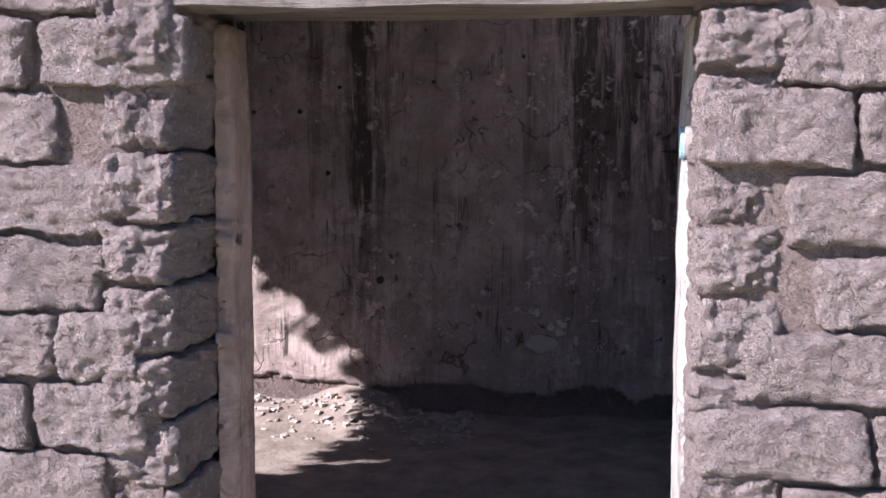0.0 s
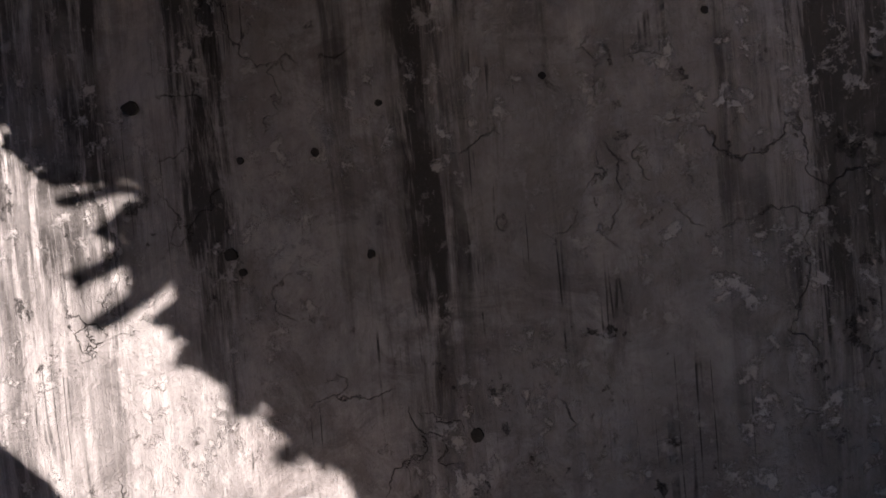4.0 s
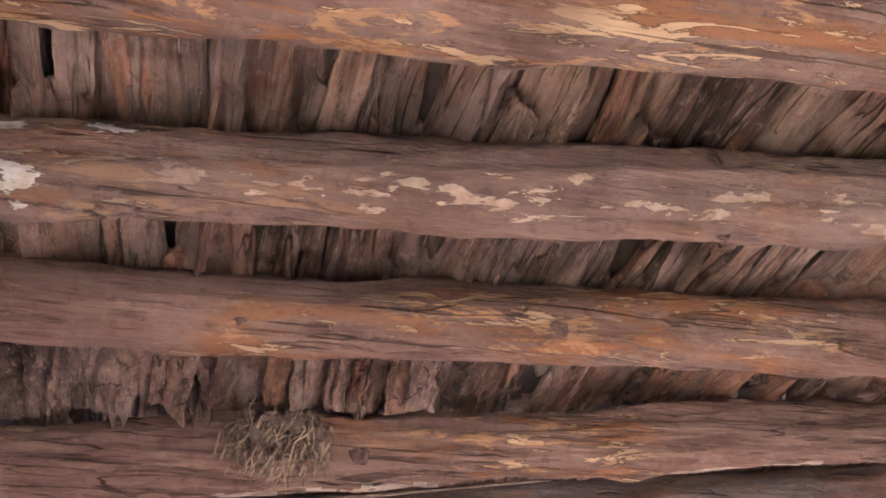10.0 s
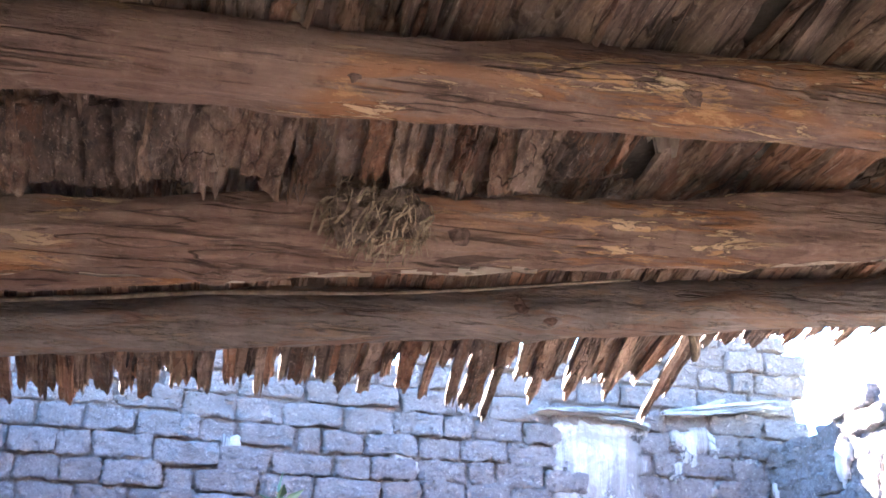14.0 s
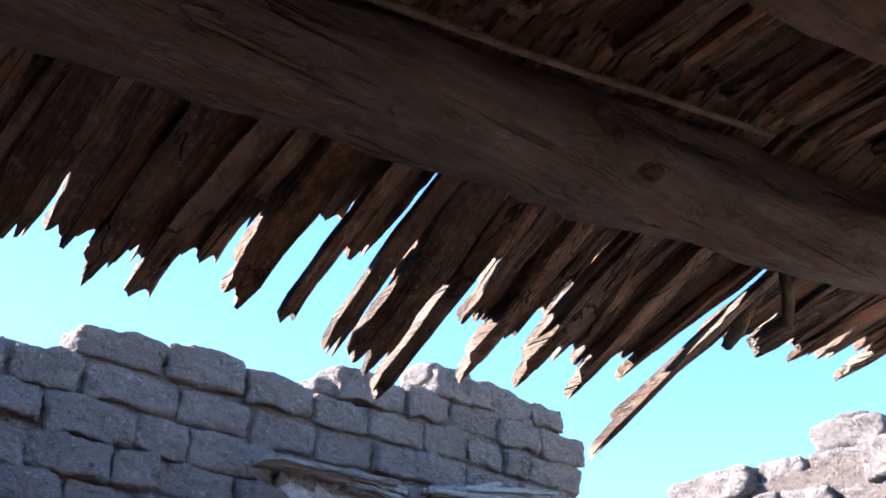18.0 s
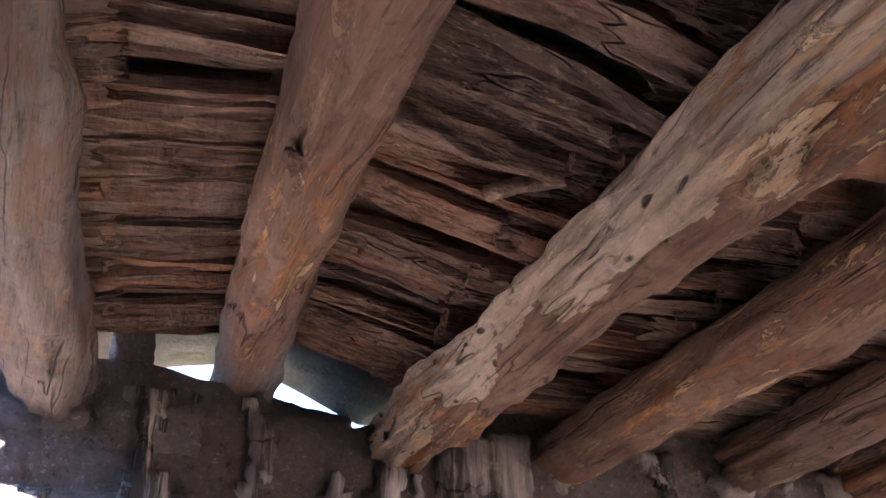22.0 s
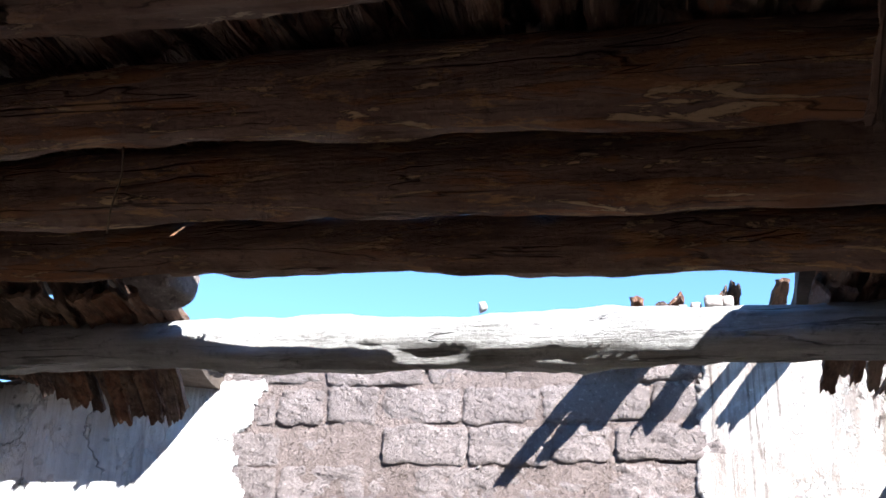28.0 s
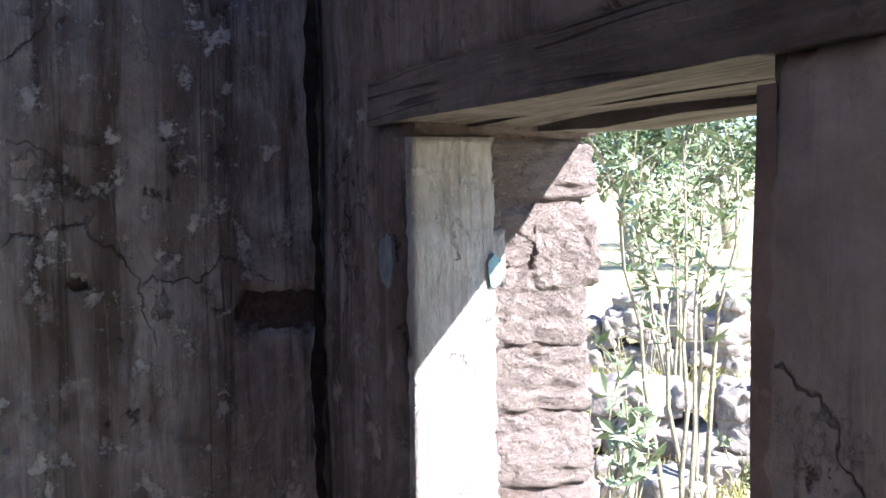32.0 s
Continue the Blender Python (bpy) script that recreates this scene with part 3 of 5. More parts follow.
left_top = profile([(-0.6, 2.85), (0.4, 2.9), (1.22, 2.97), (1.54, 3.01), (1.93, 3.03), (2.2, 3.1), (2.7, 3.12), (2.95, 3.13), (3.05, 3.24), (3.2, 3.27), (3.4, 3.28), (3.62, 3.26), (3.75, 3.2)])
pts = [(-0.6, -0.3), (4.1, -0.3), (4.1, 2.6), (3.78, 2.75)]
u = 3.72
while u > -0.6:
    pts.append((u, left_top(u) - 0.06 + 0.03 * fr(u, 3, 0, 5)))
    u -= 0.06
wall_left = tagged(part("wall_west", slab(pts, "x", XL - 0.012, -0.45), M_MORTAR), "roofless end wall of bare adobe bricks in shade", "wall", kind="structure")

right_top = profile([(-0.6, 3.1), (0.5, 3.1), (0.95, 3.06), (1.1, 2.98), (1.3, 2.97), (2.2, 2.975), (4.1, 2.98)])
pts = [(-0.02, -0.3), (W + 0.5, -0.3)]
u = W + 0.5
while u > 0.0:
    pts.append((u, right_top(u) - 0.05 + 0.02 * fr(u, 6, 0, 6)))
    u -= 0.06
wall_right = tagged(part("wall_east", slab(pts, "x", XR + 0.004, 0.45), M_MORTAR), "adobe end wall with white limewash fallen off its upper middle", "wall", kind="structure")

front_top = profile([(-6.2, 2.8), (-3.3, 2.7), (-2.6, 2.6), (0, 2.75), (2, 2.9)])
pts = [(XL - 0.5, -0.3), (DOOR_L - 0.06, -0.3), (DOOR_L - 0.06, DOOR_TOP + 0.1), (DOOR_R, DOOR_TOP + 0.1), (DOOR_R, -0.3), (XR + 0.5, -0.3), (XR + 0.5, 2.95)]
u = XR + 0.4
while u > XL - 0.5:
    pts.append((u, front_top(u) + 0.03 * fr(u, 9, 0, 5)))
    u -= 0.1
wall_front = tagged(part("wall_south", slab(pts, "y", -0.012, -THICK + 0.024), M_MORTAR), "thick adobe wall pierced by the open doorway", "wall", kind="structure")


def far_keep(x, z):
    n = fbm(x, z, 1.5, 1.0)
    lim = np.interp(x, [-5.0, -4.3, -3.7, -3.3, -2.95, -2.7, -2.4, -1.9, -1.5, -1.0, 1.4], [1.95, 2.1, 2.38, 2.48, 2.62, 2.66, 2.5, 2.5, 2.6, 2.68, 2.75])
    if z > lim + 0.22 * n + 0.07 * fr(x, z, 2, 9):
        return z < far_top(x) - 0.12 and fbm(x * 2.2, z, 3.4, 8.0) > (0.40 if x < -2.7 else 0.06)
    if z < FLOOR + 0.16 + 0.10 * n:
        return False
    return not (fbm(x, z, 2.6, 4.0) > 0.78 and z < 0.95) and not (x < -2.9 and z > 1.2 and fbm(x * 2.0, z, 3.1, 14.0) > 0.50)


plaster("plaster_skin", wall_far, M_FAR, "y", W, -1, XL, XR, FLOOR, 3.2, far_keep, 0.018, 0.016, label="plaster with brown rain streaks")


RIGHT_SPOTS = [(1.30, 2.0, 0.05, 0.035), (1.23, 1.95, 0.03, 0.06), (1.29, 1.85, 0.075, 0.03), (0.95, 1.865, 0.085, 0.022), (0.955, 1.825, 0.03, 0.045), (0.99, 1.985, 0.018, 0.03), (0.83, 2.26, 0.07, 0.04), (0.585, 1.37, 0.035, 0.017), (1.60, 1.11, 0.07, 0.03), (1.66, 0.905, 0.03, 0.02), (0.11, 1.29, 0.12, 0.04), (2.52, 2.09, 0.025, 0.045), (2.29, 2.22, 0.04, 0.03), (2.39, 2.41, 0.06, 0.04), (2.95, 2.2, 0.06, 0.09)]


def right_keep(y, z):
    n, m = fbm(y, z, 2.6, 21.0), fr(y, z, 7, 9.0)
    y1 = np.interp(z, [1.9, 2.2, 2.4, 2.55, 2.65, 2.8, 2.97], [2.19, 2.22, 2.45, 2.53, 2.56, 2.50, 2.41])
    k = 0.025 * fr(y, z, 2, 24.0)
    inside = 0.82 + 0.04 * n + 0.03 * m + k < y < y1 + 0.05 * n + 0.03 * m + k
    low = np.interp(y, [0.8, 1.0, 1.15, 1.22, 1.28, 1.34, 1.50, 1.55, 1.60, 1.72, 1.80, 1.88, 1.93, 2.05, 2.1, 2.2], [2.33, 2.33, 2.34, 2.28, 2.11, 2.03, 2.02, 2.14, 2.23, 2.20, 2.10, 2.11, 1.97, 1.97, 2.03, 1.96]) + 0.03 * n + 0.03 * m + k
    if inside and z > low:
        return fbm(y, z, 6.5, 31.0) > 0.80
    if z > right_top(y) - 0.05 + 0.04 * n:
        return False
    for cy, cz, ry, rz in RIGHT_SPOTS:
        if ((y - cy) / ry) ** 2 + ((z - cz) / rz) ** 2 < 1 + 0.7 * n + 0.5 * m + 0.5 * fr(y, z, 1, 26.0):
            return False
    return fbm(y, z, 4.5, 40.0) < (1.02 if z > 0.9 else 0.85) and z > FLOOR + 0.2 + 0.15 * n


plaster("plaster_skin", wall_right, M_RIGHT, "x", XR, -1, 0.012, W, FLOOR, 3.2, right_keep, 0.013, 0.016, label="white limewashed plaster")


def left_keep(y, z):
    n, m = fbm(y, z, 2.4, 51.0), fr(y, z, 3, 8.0)
    if 2.52 + 0.06 * n + 0.03 * m < y < 2.95 + 0.08 * n + 0.03 * m and z < 2.79:
        return True
    if y > 3.1:
        return z < 2.72 + 0.1 * n and fbm(y, z, 3.6, 57.0) < -0.1
    return z < 2.6 and fbm(y, z, 4.2, 63.0) > 0.62 - max(0, 2.5 - z) * 0.3


plaster("plaster_skin", wall_left, M_LEFT, "x", XL, 1, 0.0, W, FLOOR, 3.2, left_keep, label="scraps of grey plaster")


def front_keep(x, z):
    n = fbm(x, z, 2.0, 61.0)
    if DOOR_L - 0.01 < x < DOOR_R + 0.01 and z < DOOR_TOP + 0.085 or -0.64 < x < 1.0 and DOOR_TOP + 0.005 < z < DOOR_TOP + 0.085 + 0.012 * n:
        return False
    return n < 0.75 and z > FLOOR + 0.1 and z < front_top(x) - 0.1


plaster("plaster_skin", wall_front, M_FRONT, "y", 0.0, 1, -2.5, XR - 0.035, FLOOR, 2.8, front_keep, label="flaking greyish plaster")

# ---- beams ----
BEAMS = [(-3.213, 0.105, 2.527, 0.099, 0.078, M_BEAM_OLD), (-2.873, 0.123, 2.606, 0.102, 0.073, M_BEAM), (-2.358, 0.080, 2.487, 0.099, 0.074, M_BEAM), (-1.843, 0.051, 2.675, 0.047, 0.073, M_BEAM), (-1.473, 0.092, 2.721, 0.045, 0.072, M_BEAM_LIME), (-1.013, 0.064, 2.746, 0.042, 0.075, M_BEAM), (-0.58, 0.079, 2.803, 0.041, 0.085, M_BEAM), (-0.19, 0.100, 2.790, 0.059, 0.074, M_BEAM), (0.224, 0.063, 2.703, 0.023, 0.073, M_BEAM_GREY)]


def beam_x(i, y):
    return BEAMS[i][0] + BEAMS[i][1] * y


def roof_z(x, y):
    """Height of the upper side of the beams, carried over from beam to beam."""
    return float(np.interp(x, [b[0] + b[1] * y for b in BEAMS], [b[2] + b[3] * y + b[4] for b in BEAMS]))


def log_mesh(x, skew, z0, slope, r, y0, y1, seed, rough=0.012, rings=150, around=28):
    """A round log along y, bent and knotty, with a few swollen branch stubs."""
    rs = random.Random(seed * 17)
    knots = [(rs.uniform(0.2, 3.4), rs.uniform(math.pi, 2 * math.pi), rs.uniform(0.010, 0.022), rs.uniform(0.03, 0.05)) for _ in range(5)]
    verts, faces = [], []
    for i in range(rings + 1):
        y = y0 + (y1 - y0) * i / rings
        cx = x + skew * y + 0.014 * noise.noise(Vector((y * 0.8, seed, 0)))
        cz = z0 + slope * y + 0.014 * noise.noise(Vector((y * 0.9, seed, 7)))
        rr = r * (1 + 0.13 * noise.noise(Vector((y * 1.3, seed, 3))))
        for j in range(around):
            a = 2 * math.pi * j / around
            px, pz = math.cos(a), math.sin(a)
            d = rr + rough * noise.noise(Vector((px * 2.0, y * 2.2, pz * 2.0 + seed * 5))) + rough * 0.7 * noise.noise(Vector((px * 5, y * 6.0, pz * 5 + seed))) + rough * 0.35 * noise.noise(Vector((px * 12, y * 14.0, pz * 12 + seed)))
            for ky, ka, kh, kw in knots:
                da = math.atan2(math.sin(a - ka), math.cos(a - ka)) * r
                q = ((y - ky) / (kw * 1.3)) ** 2 + (da / kw) ** 2
                if q < 6:
                    d += kh * math.exp(-q) - kh * 1.1 * math.exp(-q * 7)
            verts.append((cx + d * px, y, cz + d * pz))
    for i in range(rings):
        for j in range(around):
            a, b = i * around + j, i * around + (j + 1) % around
            faces.append((a, a + around, b + around, b))
    faces.append(tuple(range(around)))
    faces.append(tuple(range(rings * around, rings * around + around))[::-1])
    return raw("roof_beam", verts, faces, True)


LABELS = ["grey-brown round log beam at the broken roof edge", "brown round log beam between boards", "pale worm-eaten round log beam with a straw nest"] + ["reddish-brown round log beam with flaking bark", "brown round log beam with white lime scale at one end"] + ["reddish-brown round log beam with flaking bark"] * 3 + ["bleached grey log beam lying in full sun"]
beams = []
for i, (x, skew, z0, s, r, m) in enumerate(BEAMS):
    ob = part("roof_beam", log_mesh(x, skew, z0, s, r, -0.3, W + 0.3, i + 1, 0.022, 480, 90) if i == 2 else log_mesh(x, skew, z0, s, r, -0.3, W + 0.3, i + 1, 0.018, 300, 44) if i == 4 else log_mesh(x, skew, z0, s, r, -0.3, W + 0.3, i + 1, 0.018), m)
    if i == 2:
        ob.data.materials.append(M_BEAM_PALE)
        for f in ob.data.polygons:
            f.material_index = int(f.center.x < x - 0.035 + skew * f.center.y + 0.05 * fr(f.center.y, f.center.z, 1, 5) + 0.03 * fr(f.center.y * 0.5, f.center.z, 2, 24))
    beams.append(tagged(ob, LABELS[i], "beam", "log beams carrying the roof"))

KNOTS = [(3, 1.73, -26, 0.020), (3, 0.96, -38, 0.013), (3, 1.137, -40, 0.011), (4, 1.878, -105, 0.026), (4, 1.93, 175, 0.020), (3, 2.476, -170, 0.016), (3, 2.51, -130, 0.016), (2, 2.355, -150, 0.018), (2, 1.425, -28, 0.020), (0, 1.79, -10, 0.022), (0, 1.87, -34, 0.020), (1, 2.49, -122, 0.020), (4, 1.84, 30, 0.018)]
for i, y, deg, size in KNOTS:
    x, skew, z0, s, r, m = BEAMS[i]
    me = rough_block(size * 0.55, size * 2.2, size * 1.7, 400 + y * 37, 9, 2.0, size * 0.75, size * 0.35)
    me.materials[0] = M_KNOT
    a = math.radians(deg)
    d = r * 0.96
    part("knot", me, None, beams[i], "dark knot").matrix_basis = pose(x + skew * y + d * math.cos(a), y, z0 + s * y + d * math.sin(a), 0, -deg, 0)

# ---- roof boards ----


def board_mesh(length, width, seed, jag=0.07, warp=1.0):
    """A riven board along x, from 0 to length, with torn ends, ragged sides and ridges of fibre."""
    r = random.Random(seed)
    n, m = 16, 6
    verts, faces = [], []
    e0 = [r.uniform(-jag, jag * 0.3) for _ in range(m + 1)]
    e1 = [r.uniform(-jag, jag) for _ in range(m + 1)]
    bow, lean = r.uniform(-0.012, 0.012) * warp, r.uniform(-0.006, 0.006) * warp
    ridge = [r.uniform(-0.006, 0.006) * warp for _ in range(m + 1)]
    for side in (0, 1):
        for i in range(n + 1):
            t = i / n
            narrow = 1 - 0.35 * max(0, t - 0.75) / 0.25 * r.random()
            for j in range(m + 1):
                x = t * length + (e0[j] if i == 0 else e1[j] if i == n else 0)
                y = (j / m - 0.5) * width * narrow + 0.007 * noise.noise(Vector((t * 7, seed, (0 if j < 3 else 4)))) + 0.01 * noise.noise(Vector((t * 2, seed, 9)))
                wave = 0.006 * warp * noise.noise(Vector((t * 6, j * 0.8, seed + 3))) + bow * math.sin(t * math.pi) + lean * (j - 3) + ridge[j] * (0.6 + 0.4 * noise.noise(Vector((t * 3, seed, j))))
                z = wave + (0.007 + 0.003 * noise.noise(Vector((j * 3.1, seed, t * 4)))) * (1 if side else -1)
                verts.append((x, y, z))
    k = (n + 1) * (m + 1)
    for i in range(n):
        for j in range(m):
            a = i * (m + 1) + j
            faces.append((a, a + 1, a + m + 2, a + m + 1))
            faces.append((k + a, k + a + m + 1, k + a + m + 2, k + a + 1))
    for i in range(n):
        for j in (0, m):
            a, b = i * (m + 1) + j, (i + 1) * (m + 1) + j
            faces.append((a, b, k + b, k + a) if j == 0 else (b, a, k + a, k + b))
    for i in (0, n):
        for j in range(m):
            a = i * (m + 1) + j
            faces.append((a + 1, a, k + a, k + a + 1) if i == 0 else (a, a + 1, k + a + 1, k + a))
    return raw("board", verts, faces)


BOARDS = [board_mesh(1.0, w, 40 + i, j) for i, (w, j) in enumerate(((0.036, 0.03), (0.05, 0.02), (0.062, 0.03), (0.042, 0.06), (0.07, 0.025), (0.055, 0.05), (0.046, 0.02), (0.066, 0.04), (0.03, 0.03), (0.058, 0.07), (0.04, 0.015), (0.052, 0.02)))]
FLAT_BOARDS = [board_mesh(1.0, w, 140 + i, j, 0.3) for i, (w, j) in enumerate(((0.028, 0.05), (0.038, 0.03), (0.046, 0.06), (0.033, 0.08), (0.052, 0.04), (0.042, 0.06)))]
for me in BOARDS + FLAT_BOARDS:
    me.materials.append(M_BOARD)
roof = tagged(empty("board_roof", -1.4, 1.8, 2.95), "decayed roof of hand-split boards, broken open at both ends", "roof", kind="structure")
roof_inv = Matrix.Translation((-1.4, 1.8, 2.95)).inverted()
rest = []
placed = 0


def lay(x0, x1, y, z0, z1, skew=0.0, roll=0.0, kinds=BOARDS):
    global placed
    length = math.hypot(x1 - x0, z1 - z0)
    ry = -math.degrees(math.atan2(z1 - z0, x1 - x0))
    m = pose(x0, y, z0, roll, ry, skew) @ Matrix.Diagonal((length, rng.uniform(0.85, 1.15), rng.uniform(0.8, 1.5), 1))
    me = rng.choice(kinds)
    if placed < 300:
        ob = part("board", me, None, roof)
        ob.matrix_basis = roof_inv @ m
        placed += 1
    else:
        rest.append((me, m))


# the torn overhang beyond the last beam
edge = profile([(-0.1, -3.63), (0.5, -3.56), (1.1, -3.49), (1.3, -3.50), (1.45, -3.49), (1.56, -3.40), (1.6, -3.32), (1.69, -3.33), (1.78, -3.32), (1.86, -3.35), (1.95, -3.375), (2.03, -3.374), (2.14, -3.39), (2.33, -3.39), (2.375, -3.37), (2.46, -3.42), (2.5, -3.36), (2.65, -3.36), (2.9, -3.30), (2.95, -3.26), (3.2, -3.16), (3.58, -3.10)])
tip_z = profile([(-0.1, 2.40), (0.6, 2.48), (1.2, 2.56), (1.58, 2.60), (1.9, 2.59), (2.40, 2.63), (2.50, 2.77), (2.8, 2.81), (3.1, 2.86), (3.58, 2.95)])


def sag(x, y):
    """Height of the sagging overhang at x, carried on past its torn edge."""
    x5 = beam_x(0, y)
    z5 = roof_z(x5, y) + 0.018
    return z5 + (x - x5) / (edge(y) - x5) * (tip_z(y) - z5)


y = -0.05
while y < 3.5:
    t = rng.random()
    x5, x4 = beam_x(0, y), beam_x(1, y)
    tip = edge(y) + rng.uniform(0.0, 0.04)
    z5 = roof_z(x5, y) + rng.uniform(0.010, 0.028)
    sk = rng.uniform(-2.5, 2.5) + (8 if 2.2 < y < 2.5 else -6 if y > 2.5 else 0)
    lay(x5 + 0.10, tip, y, z5 + 0.012, sag(tip, y) + rng.uniform(-0.008, 0.012), sk, rng.uniform(-6, 6), FLAT_BOARDS)
    if t > 0.35:
        lay(x5 + rng.uniform(0.0, 0.1), tip + rng.uniform(0.01, 0.12), y + 0.024, z5 + 0.03, sag(tip, y) + rng.uniform(0.02, 0.05), sk, rng.uniform(-8, 8), FLAT_BOARDS)
    lay(x4 + 0.10, x5 - rng.uniform(0.02, 0.1), y + 0.01, roof_z(x4, y) + rng.uniform(0.010, 0.03), z5 + 0.002, sk * 0.5, rng.uniform(-14, 14))
    y += rng.uniform(0.024, 0.040)
# single boards that reach further out
for y, tip in ((0.1, -3.64), (0.32, -3.6), (0.55, -3.58), (0.78, -3.56), (0.95, -3.53), (1.1, -3.53), (1.22, -3.50), (1.36, -3.55), (1.45, -3.56), (1.55, -3.48), (1.62, -3.43), (1.69, -3.44), (1.735, -3.436), (1.767, -3.446), (1.815, -3.476), (1.955, -3.447), (2.083, -3.44), (2.216, -3.443), (2.39, -3.53), (2.43, -3.52), (2.70, -3.385), (2.84, -3.373), (3.02, -3.374), (3.136, -3.298), (3.41, -3.254)):
    x5 = beam_x(0, y)
    lay(x5 + 0.08, tip + 0.03, y, roof_z(x5, y) + 0.014, sag(tip, y) - 0.008, rng.uniform(-2, 2), rng.uniform(-5, 5), FLAT_BOARDS)
for a, b in ((1, 2), (2, 3), (3, 4), (4, 5), (5, 6), (6, 7)):
    y = -0.05
    while y < W:
        xa, xb = beam_x(a, y) - rng.uniform(0.0, 0.10), beam_x(b, y) + rng.uniform(-0.03, 0.12)
        if b == 7:
            xb = beam_x(b, y) - rng.uniform(0.02, 0.06)
            lay(xa + 0.05, xb, y + 0.025, roof_z(xa, y) + 0.03, roof_z(xb, y) + 0.02, rng.uniform(-4, 4), rng.uniform(-15, 15))
        lay(xa, xb, y, roof_z(xa, y) + rng.uniform(0.004, 0.045), roof_z(xb, y) + rng.uniform(0.004, 0.045), rng.uniform(-6, 6) + 7 * fr(xa, y, 0, 0.9), rng.uniform(-32, 32))
        y += rng.uniform(0.027, 0.046)
# what is left over the last beam at the two sides of the hole
for lo, hi, gap in ((-0.1, 0.62, 0.06), (2.34, W, 0.05)):
    y = lo
    while y < hi:
        xb = rng.uniform(0.46, 0.62) if y > 1 else rng.uniform(0.7, 1.0) - max(0, y - 0.3) * 0.8
        z7 = roof_z(beam_x(8, y), y) + 0.014
        lay(-0.06, 0.37, y, roof_z(0.0, y) + 0.014, z7, rng.uniform(-4, 4), rng.uniform(-12, 12))
        lay(0.20, xb, y + 0.02, z7 + 0.012, z7 - (xb - 0.27) * rng.uniform(0.02, 0.22), rng.uniform(-5, 5), rng.uniform(-14, 14))
        y += rng.uniform(gap * 0.8, gap * 1.2)
for lo, hi, gap in ((2.40, W, 0.034), (0.28, 0.57, 0.055)):
    y = lo
    while y < hi:
        end = float(np.interp(y, [0.3, 0.57, 2.40, 2.58, 2.72, 3.05, 3.6], [2.62, 2.68, 2.59, 2.605, 2.65, 2.75, 2.85])) + rng.uniform(-0.02, 0.025)
        lay(0.33, 0.60 + rng.uniform(-0.04, 0.03), y, roof_z(beam_x(8, y), y) + 0.004, end, rng.uniform(-3, 3), rng.uniform(-8, 8), FLAT_BOARDS)
        y += rng.uniform(gap * 0.75, gap * 1.25)
# torn board ends that hang over the pale beam
y = 0.25
while y < 1.75:
    x = beam_x(2, y) + 0.09
    top = roof_z(x + 0.1, y) + 0.02
    lay(x + 0.17, x + rng.uniform(-0.005, 0.03), y, top + 0.02, roof_z(x, y) - rng.uniform(-0.01, 0.05), rng.uniform(-7, 7), rng.uniform(-25, 25))
    y += rng.uniform(0.03, 0.055)
y = 2.6
while y < W:
    lay(XR + 0.06, 0.95 + rng.uniform(-0.06, 0.06), y, 2.985, 2.95, rng.uniform(-4, 4), rng.uniform(-10, 10))
    y += rng.uniform(0.035, 0.05)
for y, length in ((1.02, 0.45), (1.10, 0.42), (1.14, 0.50), (0.90, 0.37), (0.93, 0.36), (0.74, 0.42), (0.77, 0.40), (0.57, 0.43), (0.42, 0.45), (0.46, 0.44)):
    lay(XR + 0.09, XR - length, y, right_top(y) + 0.01, right_top(y) + 0.005 + rng.uniform(-0.02, 0.02), rng.uniform(-3, 3), rng.uniform(-10, 10))
vs, fs = [], []
for me, m in rest:
    k = len(vs)
    vs += [tuple(roof_inv @ m @ v.co) for v in me.vertices]
    fs += [[k + i for i in p.vertices] for p in me.polygons]
tagged(part("boards", raw("boards", vs, fs), M_BOARD, roof), "split roof boards", kind="stuff")
# packed earth that lies on the boards, coloured dark for the shade in their gaps


def earth(x0, x1, y0, y1, nx, ny, z_of):
    vs, fs = [], []
    for up in (0.05, 0.11):
        for i in range(nx):
            for j in range(ny):
                x, y = x0(y0 + (y1 - y0) * j / (ny - 1)), y0 + (y1 - y0) * j / (ny - 1)
                x = x + (x1 - x) * i / (nx - 1)
                rim = i in (0, nx - 1) or j in (0, ny - 1)
                vs.append((x + 0.03 * rim * fr(y, x, 3, 3.1) + 1.4, y + 0.03 * rim * fr(x, y, 5, 3.7) - 1.8, z_of(x, y) + up + 0.012 * fr(x, y, up, 4) - 2.95))
    k = nx * ny
    for i in range(nx - 1):
        for j in range(ny - 1):
            a = i * ny + j
            fs += [(a, a + 1, a + ny + 1, a + ny), (k + a, k + a + ny, k + a + ny + 1, k + a + 1)]
            if i in (0, nx - 2):
                q = a if i == 0 else a + ny
                fs.append((q, q + 1, k + q + 1, k + q))
            if j in (0, ny - 2):
                q = a if j == 0 else a + 1
                fs.append((q, q + ny, k + q + ny, k + q))
    part("earth_cover", raw("earth_cover", vs, fs), M_SOIL_SHADED, roof, "packed earth on the boards, darkened for the shade in their gaps")


earth(lambda y: beam_x(0, y) + 0.02, -0.22, -0.4, W + 0.4, 40, 44, roof_z)
for lo, hi, near, far in ((-0.4, 0.62, -0.22, 0.55), (-0.4, 0.40, 0.55, 0.84), (2.42, W + 0.4, -0.22, 0.45), (2.60, W + 0.4, 0.95, XR + 0.1)):
    earth(lambda y: near, far, lo, hi, 14, 12, lambda x, y: roof_z(min(x, 0.29), y) - max(0, x - 0.29) * 0.06)

